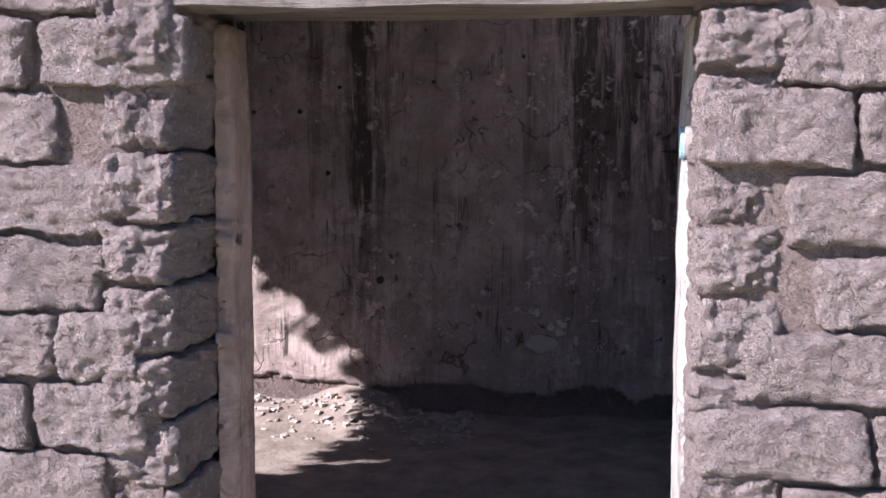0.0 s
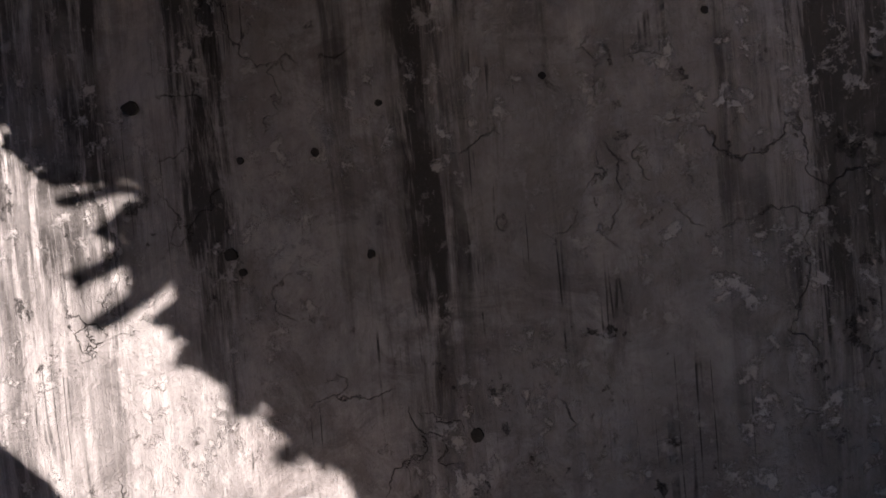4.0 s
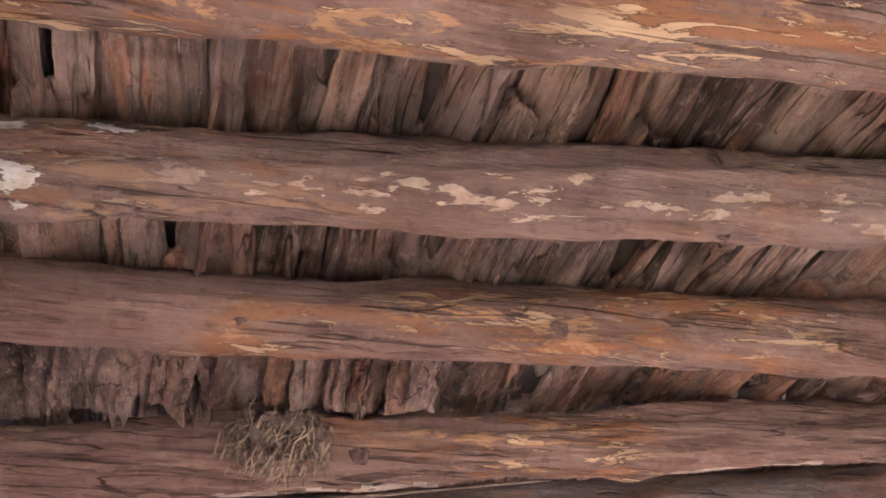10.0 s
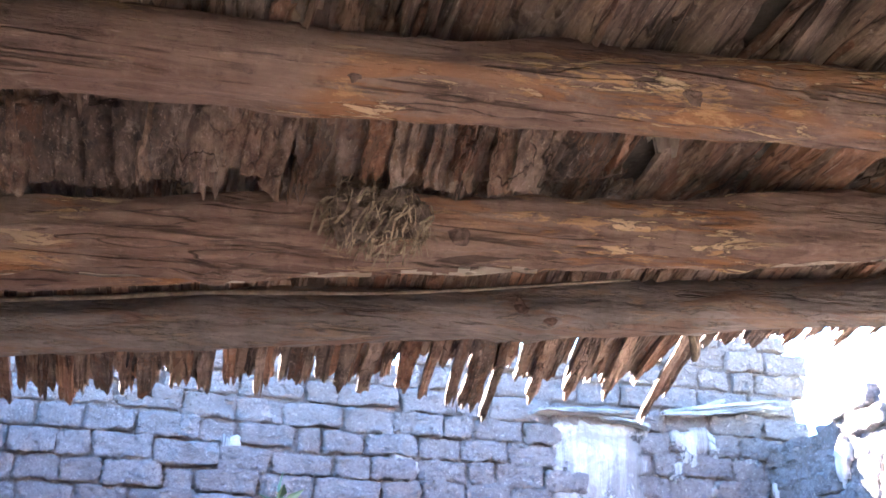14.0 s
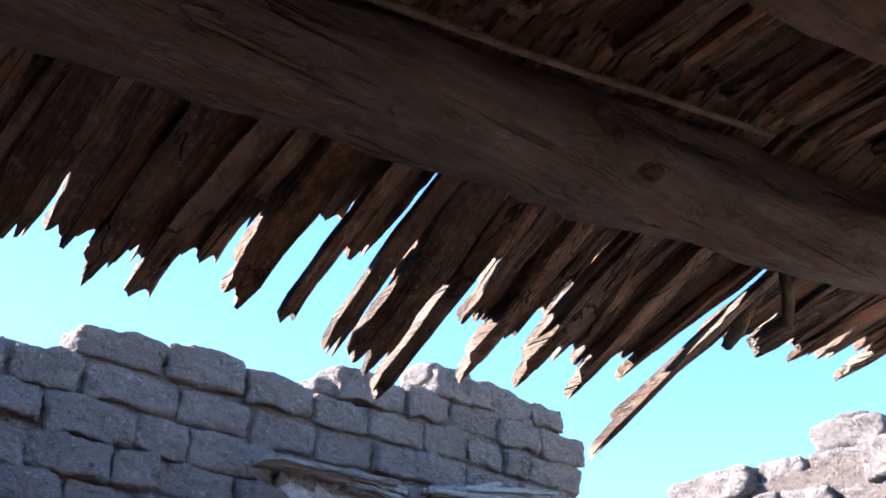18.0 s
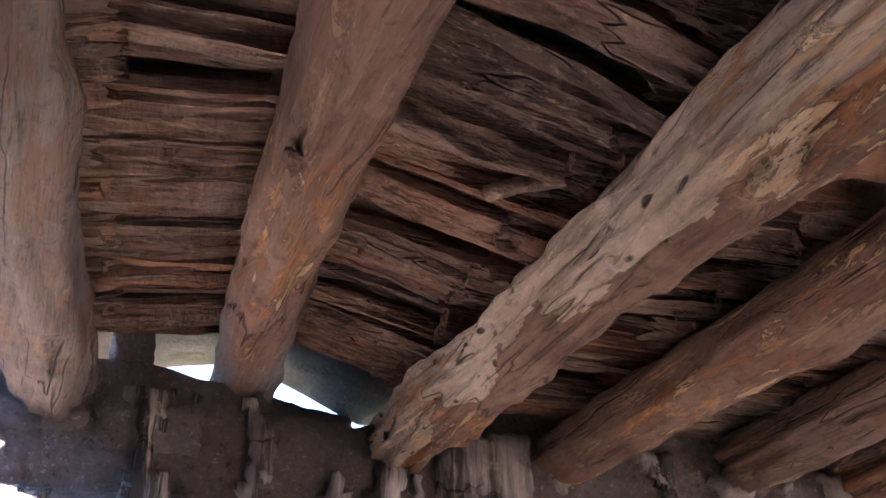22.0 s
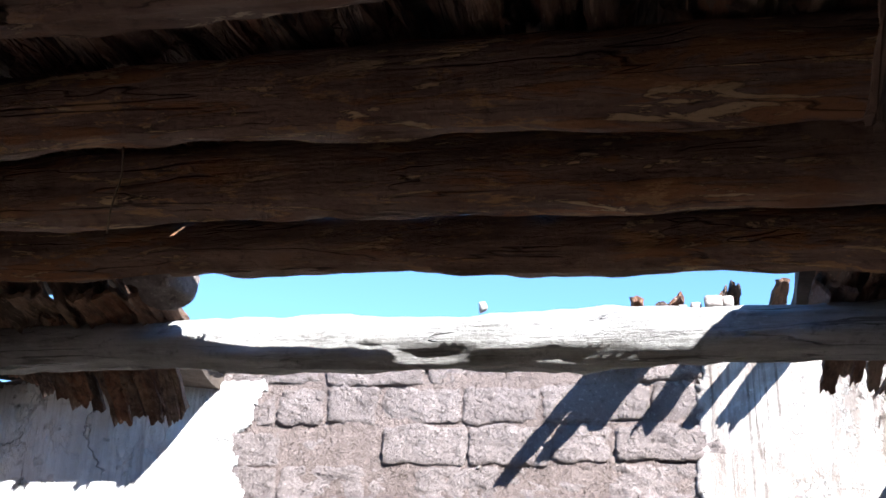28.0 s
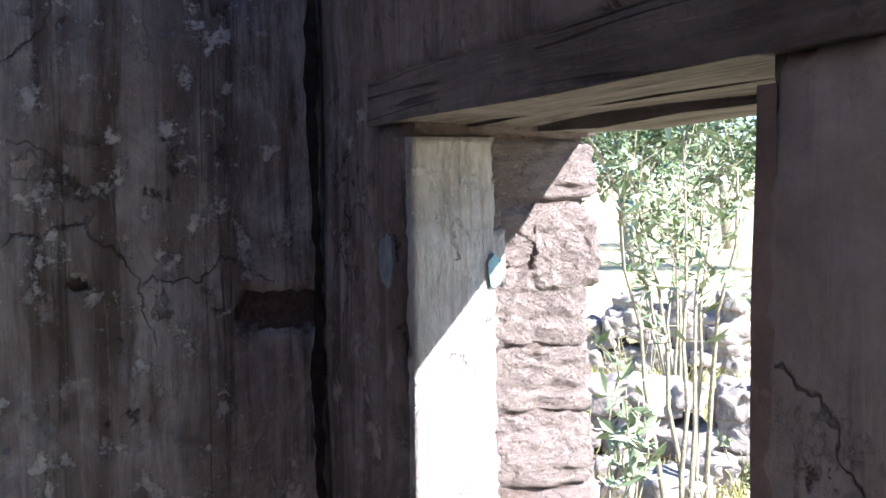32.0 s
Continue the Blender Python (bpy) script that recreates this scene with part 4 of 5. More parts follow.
# ---- doorway ----
door = tagged(empty("door_1", (DOOR_L + DOOR_R) / 2, -THICK / 2, FLOOR), "open doorway with weathered timber lintels and no door", "doorway", kind="structure")


def box_part(name, x0, x1, y0, y1, z0, z1, mat, parent, label="", seed=0, amp=0.01, cuts=5):
    bm = bmesh.new()
    bmesh.ops.create_cube(bm, size=1.0)
    bmesh.ops.subdivide_edges(bm, edges=bm.edges[:], cuts=cuts, use_grid_fill=True)
    for v in bm.verts:
        p = Vector(((x0 + x1) / 2 + v.co.x * (x1 - x0), (y0 + y1) / 2 + v.co.y * (y1 - y0), (z0 + z1) / 2 + v.co.z * (z1 - z0)))
        v.co = p + noise.noise_vector(p * 5 + Vector((seed, 0, 0))) * amp - Vector(parent.location)
    for f in bm.faces:
        f.smooth = False
    return part(name, bm, mat, parent, label)


box_part("lintel", -0.62, 1.0, -0.13, 0.032, DOOR_TOP + 0.008, DOOR_TOP + 0.10, M_LINTEL, door, "grey sawn lintel timber", 1, 0.013)
box_part("lintel", -0.44, 1.03, -0.25, -0.14, DOOR_TOP + 0.008, DOOR_TOP + 0.115, M_LINTEL, door, "", 2, 0.012)
box_part("lintel", -0.44, 1.03, -0.38, -0.262, DOOR_TOP - 0.008, DOOR_TOP + 0.11, M_LINTEL, door, "", 3, 0.014)
for xj, s, y0 in ((DOOR_R, -1, -0.19), (DOOR_L, 1, -0.15)):
    plaster("jamb_plaster", door, M_JAMB if s < 0 else M_JAMB_PINK, "x", xj, s, y0, 0.012, FLOOR, DOOR_TOP - 0.005, lambda y, z: y > y0 + 0.012 + 0.012 * fbm(y, z, 6, xj) and z > 0.5 + 0.14 * fbm(y, z, 4, 2), 0.014, 0.02, "white plastered reveal" if s < 0 else "pinkish plastered reveal").location = -Vector(door.location)
# ---- loose things ----
def tube(points, r0, r1, sides=6, wobble=0.0, seed=0.0):
    """Vertices and faces of a tapered limb through the points."""
    verts, faces = [], []
    n = len(points)
    for i, p in enumerate(points):
        p = Vector(p)
        d = (Vector(points[min(i + 1, n - 1)]) - Vector(points[max(i - 1, 0)])).normalized()
        a = d.cross(Vector((0.31, 0.87, 0.38))).normalized()
        c = d.cross(a)
        r = r0 + (r1 - r0) * i / (n - 1)
        for j in range(sides):
            t = 2 * math.pi * j / sides
            k = r * (1 + wobble * noise.noise(Vector((i * 0.7, j * 1.3, seed))))
            verts.append(p + a * (k * math.cos(t)) + c * (k * math.sin(t)))
    for i in range(n - 1):
        for j in range(sides):
            q, w = i * sides + j, i * sides + (j + 1) % sides
            faces.append((q, w, w + sides, q + sides))
    faces += [tuple(range(sides))[::-1], tuple(range((n - 1) * sides, n * sides))]
    return verts, faces


def merge(pieces):
    vs, fs = [], []
    for v, f in pieces:
        k = len(vs)
        vs += v
        fs += [tuple(k + i for i in q) for q in f]
    return vs, fs


def thing(name, pieces, material, label, cat, group="", smooth=True):
    vs, fs = merge(pieces)
    base = Vector((sum(v[0] for v in vs) / len(vs), sum(v[1] for v in vs) / len(vs), min(v[2] for v in vs)))
    ob = part(name, raw(name, [Vector(v) - base for v in vs], fs, smooth), material)
    ob.location = base
    return tagged(ob, label, cat, group)


def stick(name, a, b, r0, r1, material, label, cat="stick", bend=0.02, seed=0.0, sides=7):
    a, b = Vector(a), Vector(b)
    pts = []
    for i in range(9):
        t = i / 8
        pts.append(a.lerp(b, t) + noise.noise_vector(Vector((t * 2.5, seed, 1))) * bend * math.sin(math.pi * t))
    return thing(name, [tube(pts, r0, r1, sides, 0.5, seed)], material, label, cat)


def blob(name, cx, cy, cz, sx, sy, sz, mat, seed, label, cat, group="", cuts=7, rz=0.0):
    me = rough_block(sx, sy, sz, seed, cuts, 7, min(sx, sy, sz) * 0.2, min(sx, sy, sz) * 0.05)
    me.materials[0] = mat
    ob = part(name, me, None)
    ob.matrix_basis = pose(cx, cy, cz, 0, 0, rz)
    return tagged(ob, label, cat, group)


# straw nest in the crook over the pale beam
nest = tagged(empty("bird_nest", beam_x(2, 1.25) + 0.085, 1.25, roof_z(beam_x(2, 1.25), 1.25) - 0.16), "bird nest of mud and straw stuck to the beam", "nest")
for k, (dx, dy, dz, a, c, e) in enumerate(((0.0, 0.0, 0.10, 0.10, 0.17, 0.10), (0.02, 0.05, 0.08, 0.07, 0.09, 0.08), (0.02, -0.055, 0.07, 0.06, 0.08, 0.08))):
    me = rough_block(a, c, e, 77 + k * 9, 9, 2.6, 0.03, 0.02)
    me.materials[0] = M_NEST
    part("mud_cup" if k == 0 else "mud_clump", me, None, nest, "mud cup" if k == 0 else "").location = (dx, dy, dz)
rs = random.Random(5)
straws = []
for _ in range(380):
    u, w = rs.uniform(0, 6.28), rs.uniform(-1.0, 0.8)
    c = Vector((0.015 + 0.06 * math.cos(u) * math.sqrt(1 - w * w), 0.11 * math.sin(u) * math.sqrt(1 - w * w), 0.085 + 0.07 * w))
    d = Vector((rs.uniform(-0.6, 1), rs.uniform(-1, 1), rs.uniform(-1.6, 0.3))).normalized() * rs.uniform(0.010, 0.034)
    side = d.cross(Vector((0.3, 0.5, 0.8))).normalized() * rs.uniform(0.0008, 0.0026)
    mid = c + Vector((rs.uniform(-1, 1), rs.uniform(-1, 1), rs.uniform(-1, 1))) * 0.012
    end = c + d * 1.2 + Vector((0, 0, -0.012))
    straws.append(([c - d + side, c - d - side, mid - side, mid + side, end - side, end + side], [(0, 1, 2, 3), (3, 2, 4, 5)]))
vs, fs = merge(straws)
tagged(part("straw", raw("straw", vs, fs), M_STRAW, nest), "dry straw", kind="stuff")

# pegs, sticks and torn wood among the beams
me = board_mesh(0.275, 0.034, 611, 0.008)
me.materials.append(M_BOARD)
ob = part("hanging_board", me, None)
ob.matrix_basis = Matrix.Translation((-1.318, 0.712, 2.785)) @ Vector((0.025, 0.04, -0.265)).to_track_quat("X", "Z").to_matrix().to_4x4()
tagged(ob, "narrow pale board hanging down across a log beam", "board")
stick("bent_wire", (1.378, 2.93, 2.41), (1.35, 2.88, 2.45), 0.0025, 0.0025, M_WIRE, "small bent rusty wire stuck in the limewashed wall", "wire", 0.0, 2.0, 5)
stick("wooden_peg", (-3.03, 2.32, 2.80), (-3.08, 2.385, 2.635), 0.013, 0.010, M_TWIG, "dark wooden peg hanging from the torn board edge", "peg", 0.005, 8.0)
stick("broken_stick", (-3.15, 2.42, 2.74), (-3.26, 2.47, 2.68), 0.016, 0.012, M_TWIG, "short broken stick poking from the torn boards", "stick", 0.005, 12.0)
stick("broken_stick", (-2.303, 2.577, 2.865), (-2.146, 2.412, 2.86), 0.015, 0.012, M_TWIG, "dark straight stick wedged beside the pale beam", "stick", 0.01, 14.0)
stick("root_strand", (beam_x(0, 0.2) + 0.10, 0.2, roof_z(beam_x(0, 0.2), 0.2) - 0.03), (beam_x(0, 2.1) + 0.10, 2.1, roof_z(beam_x(0, 2.1), 2.1) - 0.02), 0.008, 0.005, M_TWIG, "dry root strand lying along the edge beam", "root", 0.03, 21.0)
stick("hanging_string", (-0.86, 1.93, 2.78), (-0.855, 1.94, 2.60), 0.0022, 0.0016, M_STRAW, "thin pale string hanging from a log beam", "string", 0.012, 17.0, 5)
for x, y, z, l, a, b, c in ((-1.86, 1.76, 2.95, 0.225, 4, 97, 10), (-2.12, 0.9, 2.75, 0.13, 0, 58, 170), (-2.15, 1.09, 2.78, 0.14, 0, 70, 190), (-2.12, 1.42, 2.79, 0.12, 0, 58, 175)):
    me = board_mesh(l, 0.075 if l > 0.22 else 0.06, int(100 + x * 31 + y * 7), 0.03)
    me.materials.append(M_BOARD_TAN if l > 0.22 else M_BOARD)
    ob = part("splintered_board", me, None)
    ob.matrix_basis = pose(x, y, z, a, b, c)
    tagged(ob, "splintered board end hanging down from the ceiling", "board", "board ends hanging from the ceiling")

# stones on the bleached beam
for dx, y, s, h in ((0.0, 0.84, 0.045, 0.035), (0.01, 0.885, 0.03, 0.022), (-0.01, 0.805, 0.028, 0.032), (0.0, 0.92, 0.022, 0.016)):
    blob("small_stone", beam_x(8, y) + dx, y, roof_z(beam_x(8, y), y) + h / 2 - 0.006, s, s, h, M_STONE, y * 40, "small dark stone lying on the bleached beam", "stone", "stones on the bleached beam", 4)

blob("earth_clod", 0.12, 2.30, 2.885, 0.17, 0.13, 0.13, M_ADOBE, 91, "pale clod of packed earth at the edge of the roof hole", "earth clod", "", 9)

# thin slabs that stick out of the west wall
for y0, y1, z, out, ry in ((2.44, 2.86, 2.795, 0.12, -2), (2.52, 2.92, 2.812, 0.09, -1), (2.78, 2.98, 2.78, 0.10, 8), (3.08, 3.48, 2.835, 0.12, -7), (3.2, 3.58, 2.85, 0.10, -9), (3.36, 3.62, 2.87, 0.07, -4), (3.1, 3.34, 2.845, 0.06, -14)):
    me = board_mesh(y1 - y0, out * 0.9, int(y0 * 100), 0.06)
    me.materials.append(M_BOARD_GREY)
    ob = part("wall_plank", me, None)
    ob.matrix_basis = pose(XL + out * 0.4, y0, z, 6, ry, 90)
    tagged(ob, "broken weathered plank jutting from the adobe end wall", "plank", "planks over the plaster patch")

# loose bricks and stones on the wall heads
for x, y, top, sx, sy, sz, rz in ((-3.69, W + 0.15, far_top, 0.23, 0.2, 0.10, 3), (-3.34, W + 0.15, far_top, 0.21, 0.2, 0.095, -4), (-3.04, W + 0.15, far_top, 0.20, 0.2, 0.11, 4), (-3.20, W + 0.15, far_top, 0.07, 0.1, 0.09, 15), (-3.70, W + 0.14, lambda u: far_top(u) + 0.09, 0.09, 0.09, 0.035, 20), (-4.22, W + 0.15, far_top, 0.13, 0.15, 0.05, 20)):
    blob("loose_adobe_brick", x, y, top(x) + sz / 2 - 0.02, sx, sy, sz, M_ADOBE, x * 9, "loose weathered adobe brick on the broken wall head", "brick", "loose bricks on the far wall", 8, rz)
for y, sz, w in ((2.7, 0.06, 0.12), (3.2, 0.08, 0.2), (3.42, 0.07, 0.18), (2.3, 0.05, 0.2)):
    blob("wall_head_stone", XL - 0.12, y, left_top(y) + sz / 2 - 0.035, 0.18, w, sz, M_ADOBE, y * 13, "weathered stone lying on the roofless wall head", "stone", "stones on the end wall", 7)
blob("loose_adobe_brick", -2.25, W + 0.42, 2.92 + 0.05, 0.32, 0.16, 0.14, M_ADOBE, 55, "loose adobe block on the wall between beams", "brick", "loose bricks on the far wall", 8)
blob("pale_stone", -3.62, W - 0.005, 2.467, 0.05, 0.05, 0.075, M_PALE, 4, "small white stone set in the adobe wall", "stone", "", 5)

# rag in the corner
vs, fs = [], []
for i in range(15):
    for j in range(11):
        t, s = i / 14, j / 10 - 0.5
        w = 0.10 + 0.05 * math.sin(t * 5)
        vs.append((1.22 + s * w + 0.02 * math.sin(t * 7), 0.055 + 0.022 * math.sin(s * 19 + t * 3) + 0.01 * math.sin(s * 40), 2.95 - 0.30 * t + 0.03 * math.sin(s * 9)))
for i in range(14):
    for j in range(10):
        a = i * 11 + j
        fs.append((a, a + 1, a + 12, a + 11))
rag = thing("hanging_rag", [([Vector(v) for v in vs], fs)], M_RAG, "crumpled grey rag hanging in the wall corner", "rag")
sol = rag.modifiers.new("thickness", "SOLIDIFY")
sol.thickness = 0.004

# small holes, as flat dabs coloured like their inner shade, and paint marks on the plaster
rs = random.Random(31)


def dab(name, axis, plane, side, u, z, su, sz, mat, label, cat, group, seed):
    n = 18
    vs = []
    for k in range(n):
        a = 2 * math.pi * k / n
        r = 1 + 0.35 * noise.noise(Vector((math.cos(a) * 1.7, math.sin(a) * 1.7, seed)))
        du, dz = math.cos(a) * su * r, math.sin(a) * sz * r
        vs.append((du, dz))
    d0, d1 = plane + side * 0.015, plane + side * 0.0305
    P = [(u + a, d1, z + c) if axis == "y" else (d1, u + a, z + c) for a, c in vs] + [(u + a, d0, z + c) if axis == "y" else (d0, u + a, z + c) for a, c in vs]
    F = [tuple(range(n))] + [(i, (i + 1) % n, n + (i + 1) % n, n + i) for i in range(n)]
    return thing(name, [([Vector(p) for p in P], F)], mat, label, cat, group, False)


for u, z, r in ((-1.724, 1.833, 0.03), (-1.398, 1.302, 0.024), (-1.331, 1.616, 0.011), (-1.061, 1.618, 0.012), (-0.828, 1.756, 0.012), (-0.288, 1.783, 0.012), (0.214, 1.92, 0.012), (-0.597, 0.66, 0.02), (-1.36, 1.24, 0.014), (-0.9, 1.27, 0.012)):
    dab("wall_hole", "y", W, -1, u, z, r, r * rs.uniform(0.8, 1.3), M_HOLE_SHADE, "small hole in the stained plaster, its shade a dark dab", "hole", "holes in the plaster", u * 7)
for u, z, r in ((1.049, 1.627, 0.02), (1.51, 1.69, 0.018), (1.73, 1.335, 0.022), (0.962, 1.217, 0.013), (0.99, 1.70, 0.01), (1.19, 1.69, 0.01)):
    dab("wall_hole", "x", XR, -1, u, z, r, r, M_HOLE_SHADE, "small hole in the limewashed plaster, its shade a dark dab", "hole", "holes in the plaster", u * 9)
dab("blue_paint_mark", "x", DOOR_R, -1, -0.165, 1.41, 0.016, 0.03, M_BLUE, "faded turquoise paint mark on the white reveal", "paint mark", "paint marks", 3)
dab("blue_paint_mark", "y", 0.0, 1, 0.89, 1.43, 0.045, 0.05, M_BLUE_DIM, "faded blue-grey paint mark beside the doorway", "paint mark", "paint marks", 8)
dab("fallen_plaster_patch", "y", W, -1, 0.33, 0.32, 0.09, 0.045, M_PATCH, "pale patch of fresher plaster low on the wall", "plaster patch", "", 15)

# crumbled plaster on the floor
rs = random.Random(77)
bits = []
for _ in range(700):
    x, y = rs.uniform(-3.4, 0.0), W - 0.03 - abs(rs.gauss(0, 0.28))
    s = rs.uniform(0.006, 0.022) * (1.9 if rs.random() < 0.06 else 1)
    z = FLOOR + max(0, 1 - (W - y) / 0.5) * (0.04 + 0.10 * max(0, fr(x, y, 2, 1.9) + 0.4)) * (1 if x < -0.5 else 0.2) + 0.02 * fbm(x, y, 3.0)
    q = [Vector((a * s * rs.uniform(0.45, 1.25), c * s * rs.uniform(0.45, 1.25), e * s * rs.uniform(0.25, 0.75))) for a in (-1, 1) for c in (-1, 1) for e in (-1, 1)]
    m = Matrix.Rotation(rs.uniform(0, 6.28), 3, "Z") @ Matrix.Rotation(rs.uniform(-0.5, 0.5), 3, "X")
    bits.append(([m @ p + Vector((x, y, z + s * 0.15)) for p in q], [(0, 1, 3, 2), (4, 6, 7, 5), (0, 4, 5, 1), (2, 3, 7, 6), (0, 2, 6, 4), (1, 5, 7, 3)]))
vs, fs = merge(bits)
tagged(part("plaster_rubble", raw("plaster_rubble", vs, fs), M_RUBBLE), "crumbled plaster and adobe bits heaped along the wall foot", "rubble", kind="stuff")

# split in the corner between two walls: flat strip, its shade put into the colour
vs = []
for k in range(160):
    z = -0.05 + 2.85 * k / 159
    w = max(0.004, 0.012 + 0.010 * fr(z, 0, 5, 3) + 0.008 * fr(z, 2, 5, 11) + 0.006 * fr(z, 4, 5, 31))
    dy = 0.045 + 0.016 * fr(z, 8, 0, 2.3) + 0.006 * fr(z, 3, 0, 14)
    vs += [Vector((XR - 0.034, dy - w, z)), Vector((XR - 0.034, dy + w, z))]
thing("corner_crack", [(vs, [(2 * k, 2 * k + 1, 2 * k + 3, 2 * k + 2) for k in range(159)])], M_HOLE_SHADE, "crack running up the wall corner, its shade a flat dark strip", "crack", "", False)


# ---- plants and the yard outside ----
def leaf(c, d, length, width, up):
    d = d.normalized()
    s = d.cross(up).normalized() * width / 2
    n = d.cross(s).normalized() * width * 0.22
    m = c + d * length * 0.5
    return [c, m + s + n, c + d * length, m - s + n, m], [(0, 1, 4), (1, 2, 4), (2, 3, 4), (3, 0, 4)]


def shrub(name, x, y, z, height, spread, stems, per, leaf_len, seed, label, cat="shrub", group="", mat=None, mat_wood=None, ratio=0.32, low=0.25):
    r = random.Random(seed)
    root = tagged(empty(name, x, y, z), label, cat, group)
    leaves = []
    for s in range(stems):
        a = r.uniform(0, 6.28)
        top = Vector((math.cos(a) * spread * r.uniform(0.2, 1), math.sin(a) * spread * r.uniform(0.2, 1), height * r.uniform(0.6, 1.0)))
        base = Vector((math.cos(a) * 0.06, math.sin(a) * 0.06, -0.03))
        pts = [base.lerp(top, i / 7) + noise.noise_vector(Vector((i * 0.5, s, seed))) * 0.08 * height * (i / 7) for i in range(8)]
        wood = [tube(pts, 0.006 * height + 0.003, 0.003, 5)]
        for b in range(max(3, int(height * 5))):
            t = r.uniform(low, 1.0)
            k = min(6, int(t * 7))
            p = pts[k].lerp(pts[k + 1], t * 7 - k)
            d = Vector((r.uniform(-1, 1), r.uniform(-1, 1), r.uniform(0.0, 0.9))).normalized()
            q = p + d * r.uniform(0.1, 0.26) * height * 0.6
            wood.append(tube([p, p.lerp(q, 0.5) + Vector((0, 0, 0.01)), q], 0.004, 0.0015, 4))
            for _ in range(per):
                c = p.lerp(q, r.uniform(0.2, 1.05))
                e = Vector((r.uniform(-1, 1), r.uniform(-1, 1), r.uniform(-0.7, 0.8)))
                leaves.append(leaf(c, e, leaf_len * r.uniform(0.6, 1.2), leaf_len * ratio * r.uniform(0.8, 1.2), Vector((r.uniform(-1, 1), r.uniform(-1, 1), 1.2))))
        vs, fs = merge(wood)
        part("stem", raw("stem", vs, fs, True), mat_wood or M_STEM, root)
    vs, fs = merge(leaves)
    tagged(part("leaves", raw("leaves", vs, fs), mat or M_LEAF, root), kind="stuff")
    return root


# flat dab, the groove's shade painted as near-black colour
dab("wall_groove", "y", W, -1, 1.17, 1.40, 0.20, 0.014, M_HOLE_SHADE, "horizontal groove in the stained plaster, its shade a dark dab", "groove", "", 33)
shrub("shrub", -4.3, 1.15, FLOOR, 2.36, 0.22, 5, 9, 0.11, 3, "tall green leafy shrub growing inside the ruin", "shrub", "shrubs inside the ruin", M_LEAF_BRIGHT)
shrub("shrub", -4.2, 2.95, FLOOR, 1.95, 0.38, 7, 9, 0.10, 4, "dark green shrub growing against the ruined wall", "shrub", "shrubs inside the ruin")

# prickly pear just outside the door
cactus = tagged(empty("prickly_pear", 0.80, -0.56, FLOOR - 0.06), "pale green prickly pear with flat pads outside the door", "cactus")
for dx, dz, tilt, turn, sx, sz in ((0.0, 0.14, 0, 20, 0.20, 0.34), (-0.01, 0.43, -6, 35, 0.17, 0.30), (0.10, 0.40, 22, 0, 0.16, 0.26), (-0.03, 0.68, -8, 50, 0.13, 0.24), (-0.075, 0.83, -24, 20, 0.065, 0.12), (0.05, 0.84, 20, 70, 0.06, 0.10)):
    bm = bmesh.new()
    bmesh.ops.create_uvsphere(bm, u_segments=18, v_segments=12, radius=0.5)
    for v in bm.verts:
        v.co = Vector((v.co.x * sx * (1 + v.co.z * 0.35), v.co.y * 0.035, v.co.z * sz))
    for f in bm.faces:
        f.smooth = True
    part("pad", bm, M_CACTUS, cactus).matrix_basis = pose(dx, 0, dz, 0, tilt, turn)

# dry-stone wall
stones = [rough_block(0.34, 0.26, 0.17, 200 + i, 6, 7, 0.045, 0.016) for i in range(6)]
for me in stones:
    me.materials[0] = M_STONE


def rubble(x0, y0, x1, y1, h, seed, label):
    r = random.Random(seed)
    wall = tagged(empty("dry_stone_wall", (x0 + x1) / 2, (y0 + y1) / 2, FLOOR - 0.05), label, "stone wall", kind="structure")
    d = Vector((x1 - x0, y1 - y0, 0))
    turn = math.degrees(math.atan2(d.y, d.x))
    n = d.normalized().cross(Vector((0, 0, 1)))
    for k in range(int(h / 0.13)):
        u = r.uniform(0, 0.1)
        while u < d.length:
            if k < 2 or r.random() < 0.93 - 0.4 * (k * 0.13 > h * (0.6 + 0.4 * fr(u, seed, 0, 0.8))):
                for side in (-0.11, 0.11):
                    p = Vector((x0, y0, 0)) + d.normalized() * u + n * (side + r.uniform(-0.03, 0.03)) - wall.location
                    ob = part("stone", r.choice(stones), None, wall)
                    ob.matrix_basis = pose(p.x, p.y, 0.06 + k * 0.13 + r.uniform(-0.02, 0.02), r.uniform(-9, 9), r.uniform(-9, 9), turn + r.uniform(-16, 16)) @ Matrix.Diagonal((r.uniform(0.6, 1.1), 1, r.uniform(0.75, 1.1), 1))
            u += r.uniform(0.2, 0.34)
    return wall


rubble(3.75, -4.35, 5.3, -2.1, 0.55, 3, "low grey dry-stone rubble wall with fallen stones")
rubble(7.0, -5.5, 8.1, -4.1, 0.85, 5, "taller dry-stone rubble wall overgrown by shrubs")
rs = random.Random(8)
for k in range(16):
    x, y = 3.7 + rs.uniform(0, 1.3), -3.7 + rs.uniform(0, 1.6)
    blob("fallen_stone", x, y, FLOOR + 0.03, rs.uniform(0.18, 0.4), rs.uniform(0.16, 0.3), rs.uniform(0.12, 0.26), M_STONE, k + 300, "grey fallen field stone lying in the weeds", "stone", "fallen stones outside", 5, rs.uniform(0, 180))

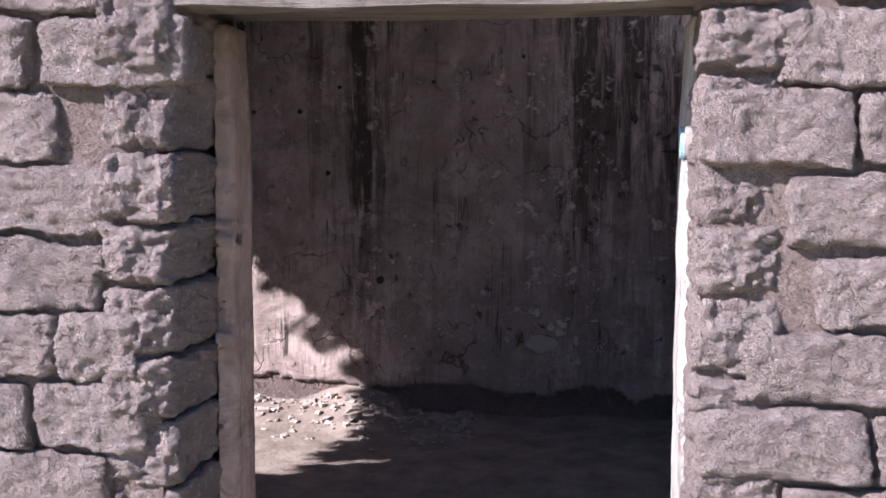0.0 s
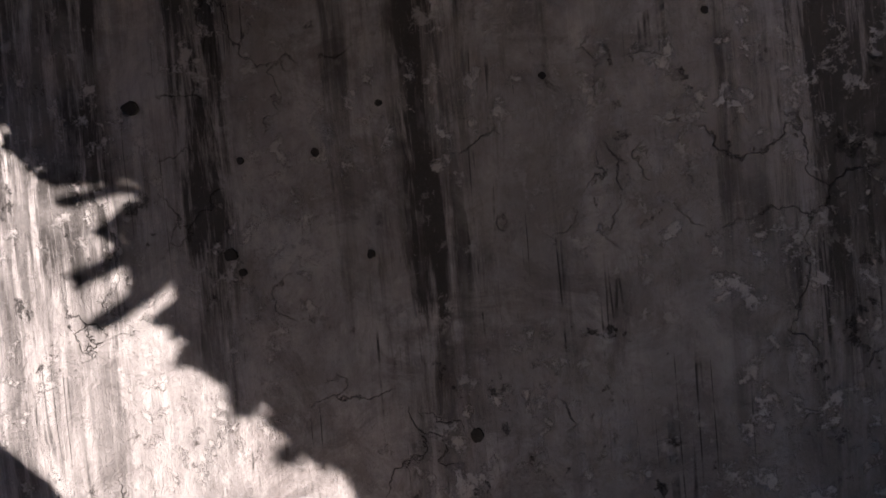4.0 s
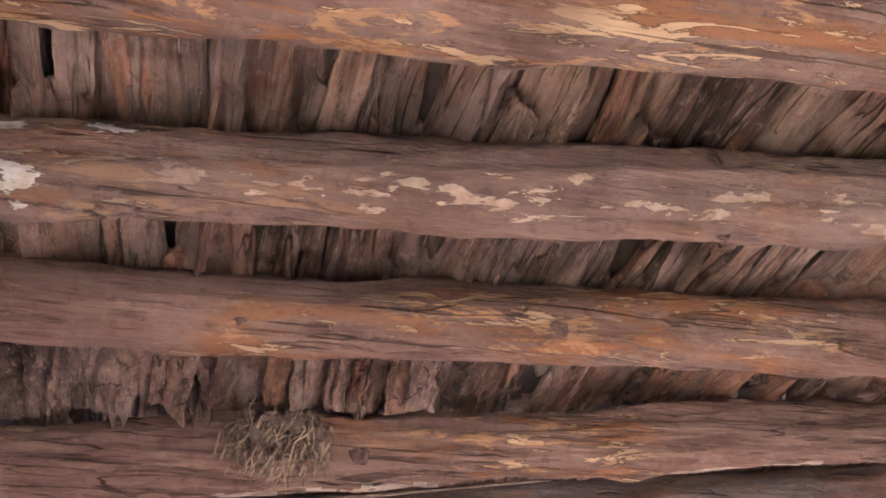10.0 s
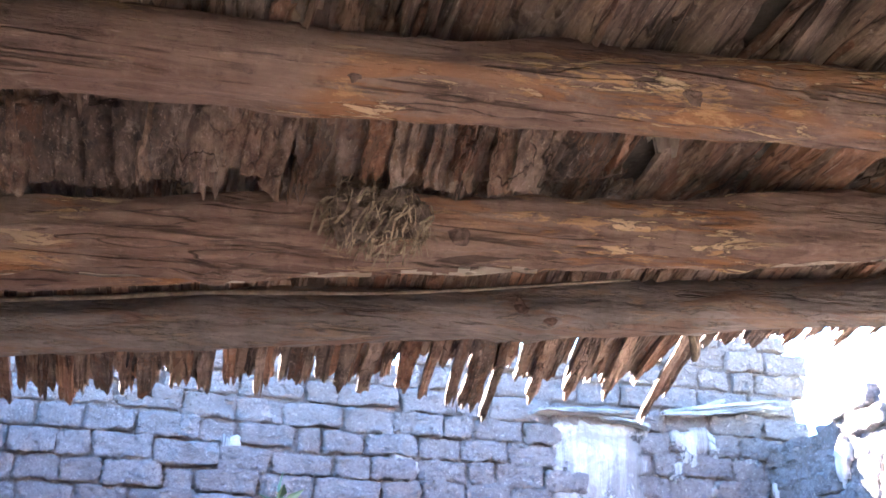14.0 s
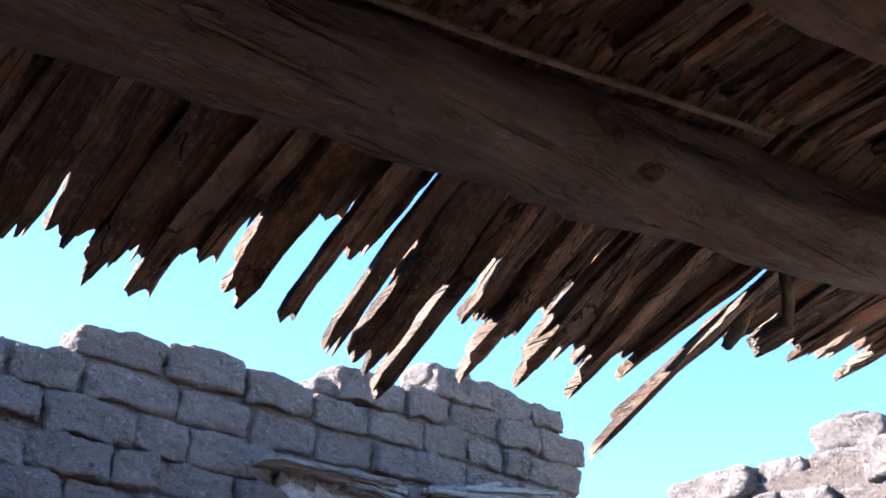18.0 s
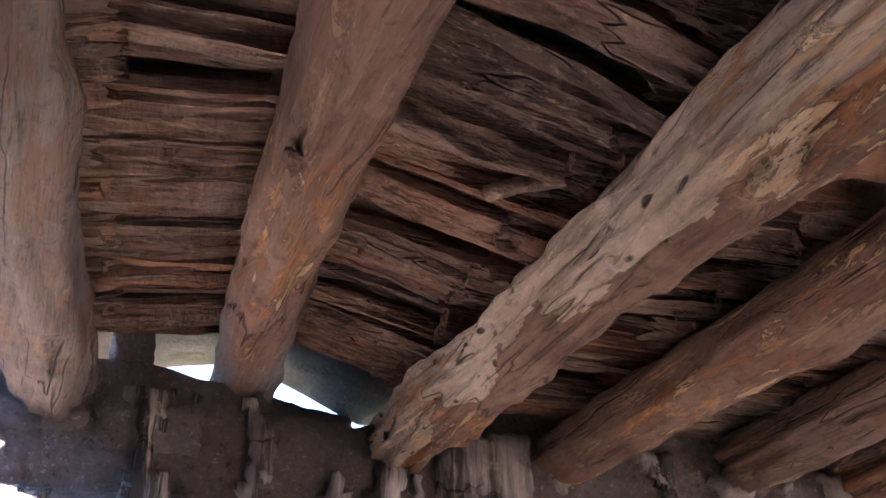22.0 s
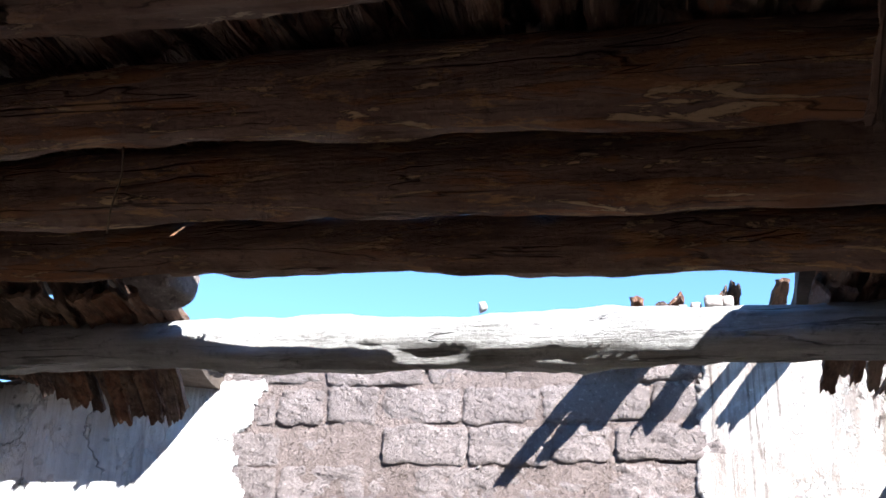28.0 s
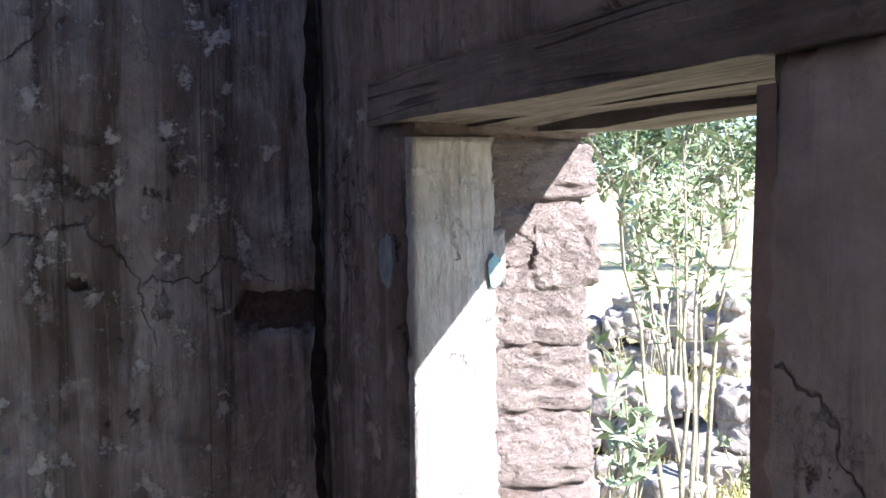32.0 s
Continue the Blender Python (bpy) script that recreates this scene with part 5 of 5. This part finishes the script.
for k, (x, y, h, s, stems, per) in enumerate(((3.25, -2.3, 2.35, 0.45, 3, 5), (3.75, -2.75, 2.5, 0.5, 3, 5), (2.95, -1.74, 1.05, 0.2, 4, 6), (5.6, -3.9, 2.7, 0.6, 5, 6), (9.6, -6.6, 2.6, 1.0, 6, 8))):
    shrub("shrub", x, y, FLOOR - 0.03, h, s, stems, per, 0.115, 20 + k, "tall thin leafy shrub in front of the stone wall", "shrub", "shrubs outside the doorway", M_LEAF_BRIGHT if k < 3 else M_LEAF, None, 0.34, 0.52)
for k, (x, y, h) in enumerate(((2.9, -1.75, 0.3), (3.3, -2.5, 0.3), (4.6, -2.6, 0.5), (3.9, -3.2, 0.35), (5.4, -3.4, 0.8), (1.9, -1.1, 0.3), (2.4, -1.9, 0.3), (3.8, -1.7, 0.6))):
    shrub("weed", x, y, FLOOR - 0.03, h, 0.3, 6, 7, 0.05, 60 + k, "low green weed clump growing among dry grass", "weed", "weeds outside the doorway", M_GRASS if k % 3 else M_LEAF_BRIGHT, None, 0.3, 0.1)

# grass
blades = []
rs = random.Random(12)
for _ in range(9000):
    x, y = rs.uniform(1.0, 10.5), rs.uniform(-8.5, -0.7)
    if abs((y + 0.2) - (-0.62 * (x - 0.6))) > 1.6 + 0.12 * x:
        continue
    b0 = Vector((x, y, FLOOR - 0.05))
    for _ in range(4):
        a, h = rs.uniform(0, 6.28), rs.uniform(0.06, 0.2)
        d = Vector((math.cos(a), math.sin(a), 0))
        s = Vector((-d.y, d.x, 0)) * 0.005
        blades.append(([b0 - s, b0 + s, b0 + d * h * 0.3 + Vector((0, 0, h * 0.7)) + s * 0.6, b0 + d * h * 0.3 + Vector((0, 0, h * 0.7)) - s * 0.6, b0 + d * h * 0.7 + Vector((0, 0, h))], [(0, 1, 2, 3), (3, 2, 4)]))
vs, fs = merge(blades)
tagged(part("grass", raw("grass", vs, fs), M_GRASS), "dry yellow-green grass outside the ruin", "grass", kind="stuff")


def tree(x, y, h, seed):
    r = random.Random(seed)
    root = tagged(empty("tree", x, y, FLOOR - 0.2), "distant green tree with a broad uneven crown", "tree", "trees beyond the yard")
    limbs = [tube([Vector((0, 0, 0)), Vector((0.05 * h, 0, 0.25 * h)), Vector((0.02 * h, 0.03 * h, 0.5 * h))], 0.035 * h, 0.02 * h, 8, 0.3, seed)]
    leaves = []
    for _ in range(9):
        a = r.uniform(0, 6.28)
        e = Vector((math.cos(a) * h * r.uniform(0.15, 0.42), math.sin(a) * h * r.uniform(0.15, 0.42), h * r.uniform(0.55, 0.95)))
        s = Vector((0.03 * h, 0, h * r.uniform(0.25, 0.5)))
        limbs.append(tube([s, s.lerp(e, 0.5) + Vector((0, 0, 0.03 * h)), e], 0.014 * h, 0.004 * h, 5))
        for _ in range(330):
            c = e + Vector((r.gauss(0, 0.13), r.gauss(0, 0.13), r.gauss(0, 0.09))) * h
            leaves.append(leaf(c, Vector((r.uniform(-1, 1), r.uniform(-1, 1), r.uniform(-0.6, 0.6))), 0.045 * h, 0.024 * h, Vector((r.uniform(-1, 1), r.uniform(-1, 1), 1))))
    vs, fs = merge(limbs)
    part("trunk", raw("trunk", vs, fs, True), M_STEM, root)
    vs, fs = merge(leaves)
    tagged(part("crown", raw("crown", vs, fs), M_TREE, root), kind="stuff")


for x, y, h, s in ((20, -12.5, 4.5, 1), (25, -19, 5, 2), (17, -15, 3.6, 3), (34, -22, 6, 4), (30, -16, 5, 5)):
    tree(x, y, h, s)

# ---- bricks, last ----
def bare(keep, d=0.09):
    return lambda u, z: not (keep(u, z) and keep(u + d, z) and keep(u - d, z) and keep(u, z + 0.05))


bare_left, bare_right, bare_far = bare(left_keep), bare(right_keep), bare(far_keep)
courses(wall_left, "x", XL, 1, 0.0, 3.64, 1.62, lambda u: left_top(u) + 0.03, bare_left, WEST_BRICKS, 0.016, 0.009, 3, 0.04, 1.6)
courses(wall_far, "y", W, -1, XL, -2.7, 1.95, lambda u: far_top(u) + 0.02, bare_far, WEST_BRICKS, 0.000, 0.004, 5, 0.07, 2.6)
courses(wall_right, "x", XR, -1, 0.7, 2.65, 1.88, lambda u: right_top(u) + 0.02, bare_right, EAST_BRICKS, 0.001, 0.007, 8, 0.03, 1.5)
courses(wall_front, "y", -THICK, -1, -1.1, DOOR_L - 0.01, -0.02, lambda u: 2.2, lambda u, z: z > 0.3 and u < DOOR_L - 0.12, NEAR_BRICKS, 0.02, 0.012, 11, 0.015)
courses(wall_front, "y", -THICK, -1, DOOR_R + 0.01, 1.75, -0.02, lambda u: 2.2, lambda u, z: z > 0.3 and u > DOOR_R + 0.08, NEAR_BRICKS, 0.02, 0.012, 13, 0.015)
for xj, s, y0, seed in ((DOOR_R, -1, -0.19, 17), (DOOR_L, 1, -0.15, 19)):
    rs = random.Random(seed)
    z = 0.05
    while z < DOOR_TOP + 0.02:
        h = rs.uniform(0.12, 0.165)
        w = y0 + THICK + 0.06 + rs.uniform(0.0, 0.03)
        ob = part("brick", rs.choice(NEAR_BRICKS[4]), None, wall_front)
        ob.matrix_basis = pose(xj - s * ((0.07 if s < 0 else 0.10) + rs.uniform(-0.004, 0.006)), y0 - w / 2 + 0.07, z + h / 2, rs.uniform(-1.5, 1.5), 0, 90 + rs.uniform(-1.5, 1.5)) @ Matrix.Diagonal((w / 0.165, 1, h / 0.142, 1))
        z += h + 0.006
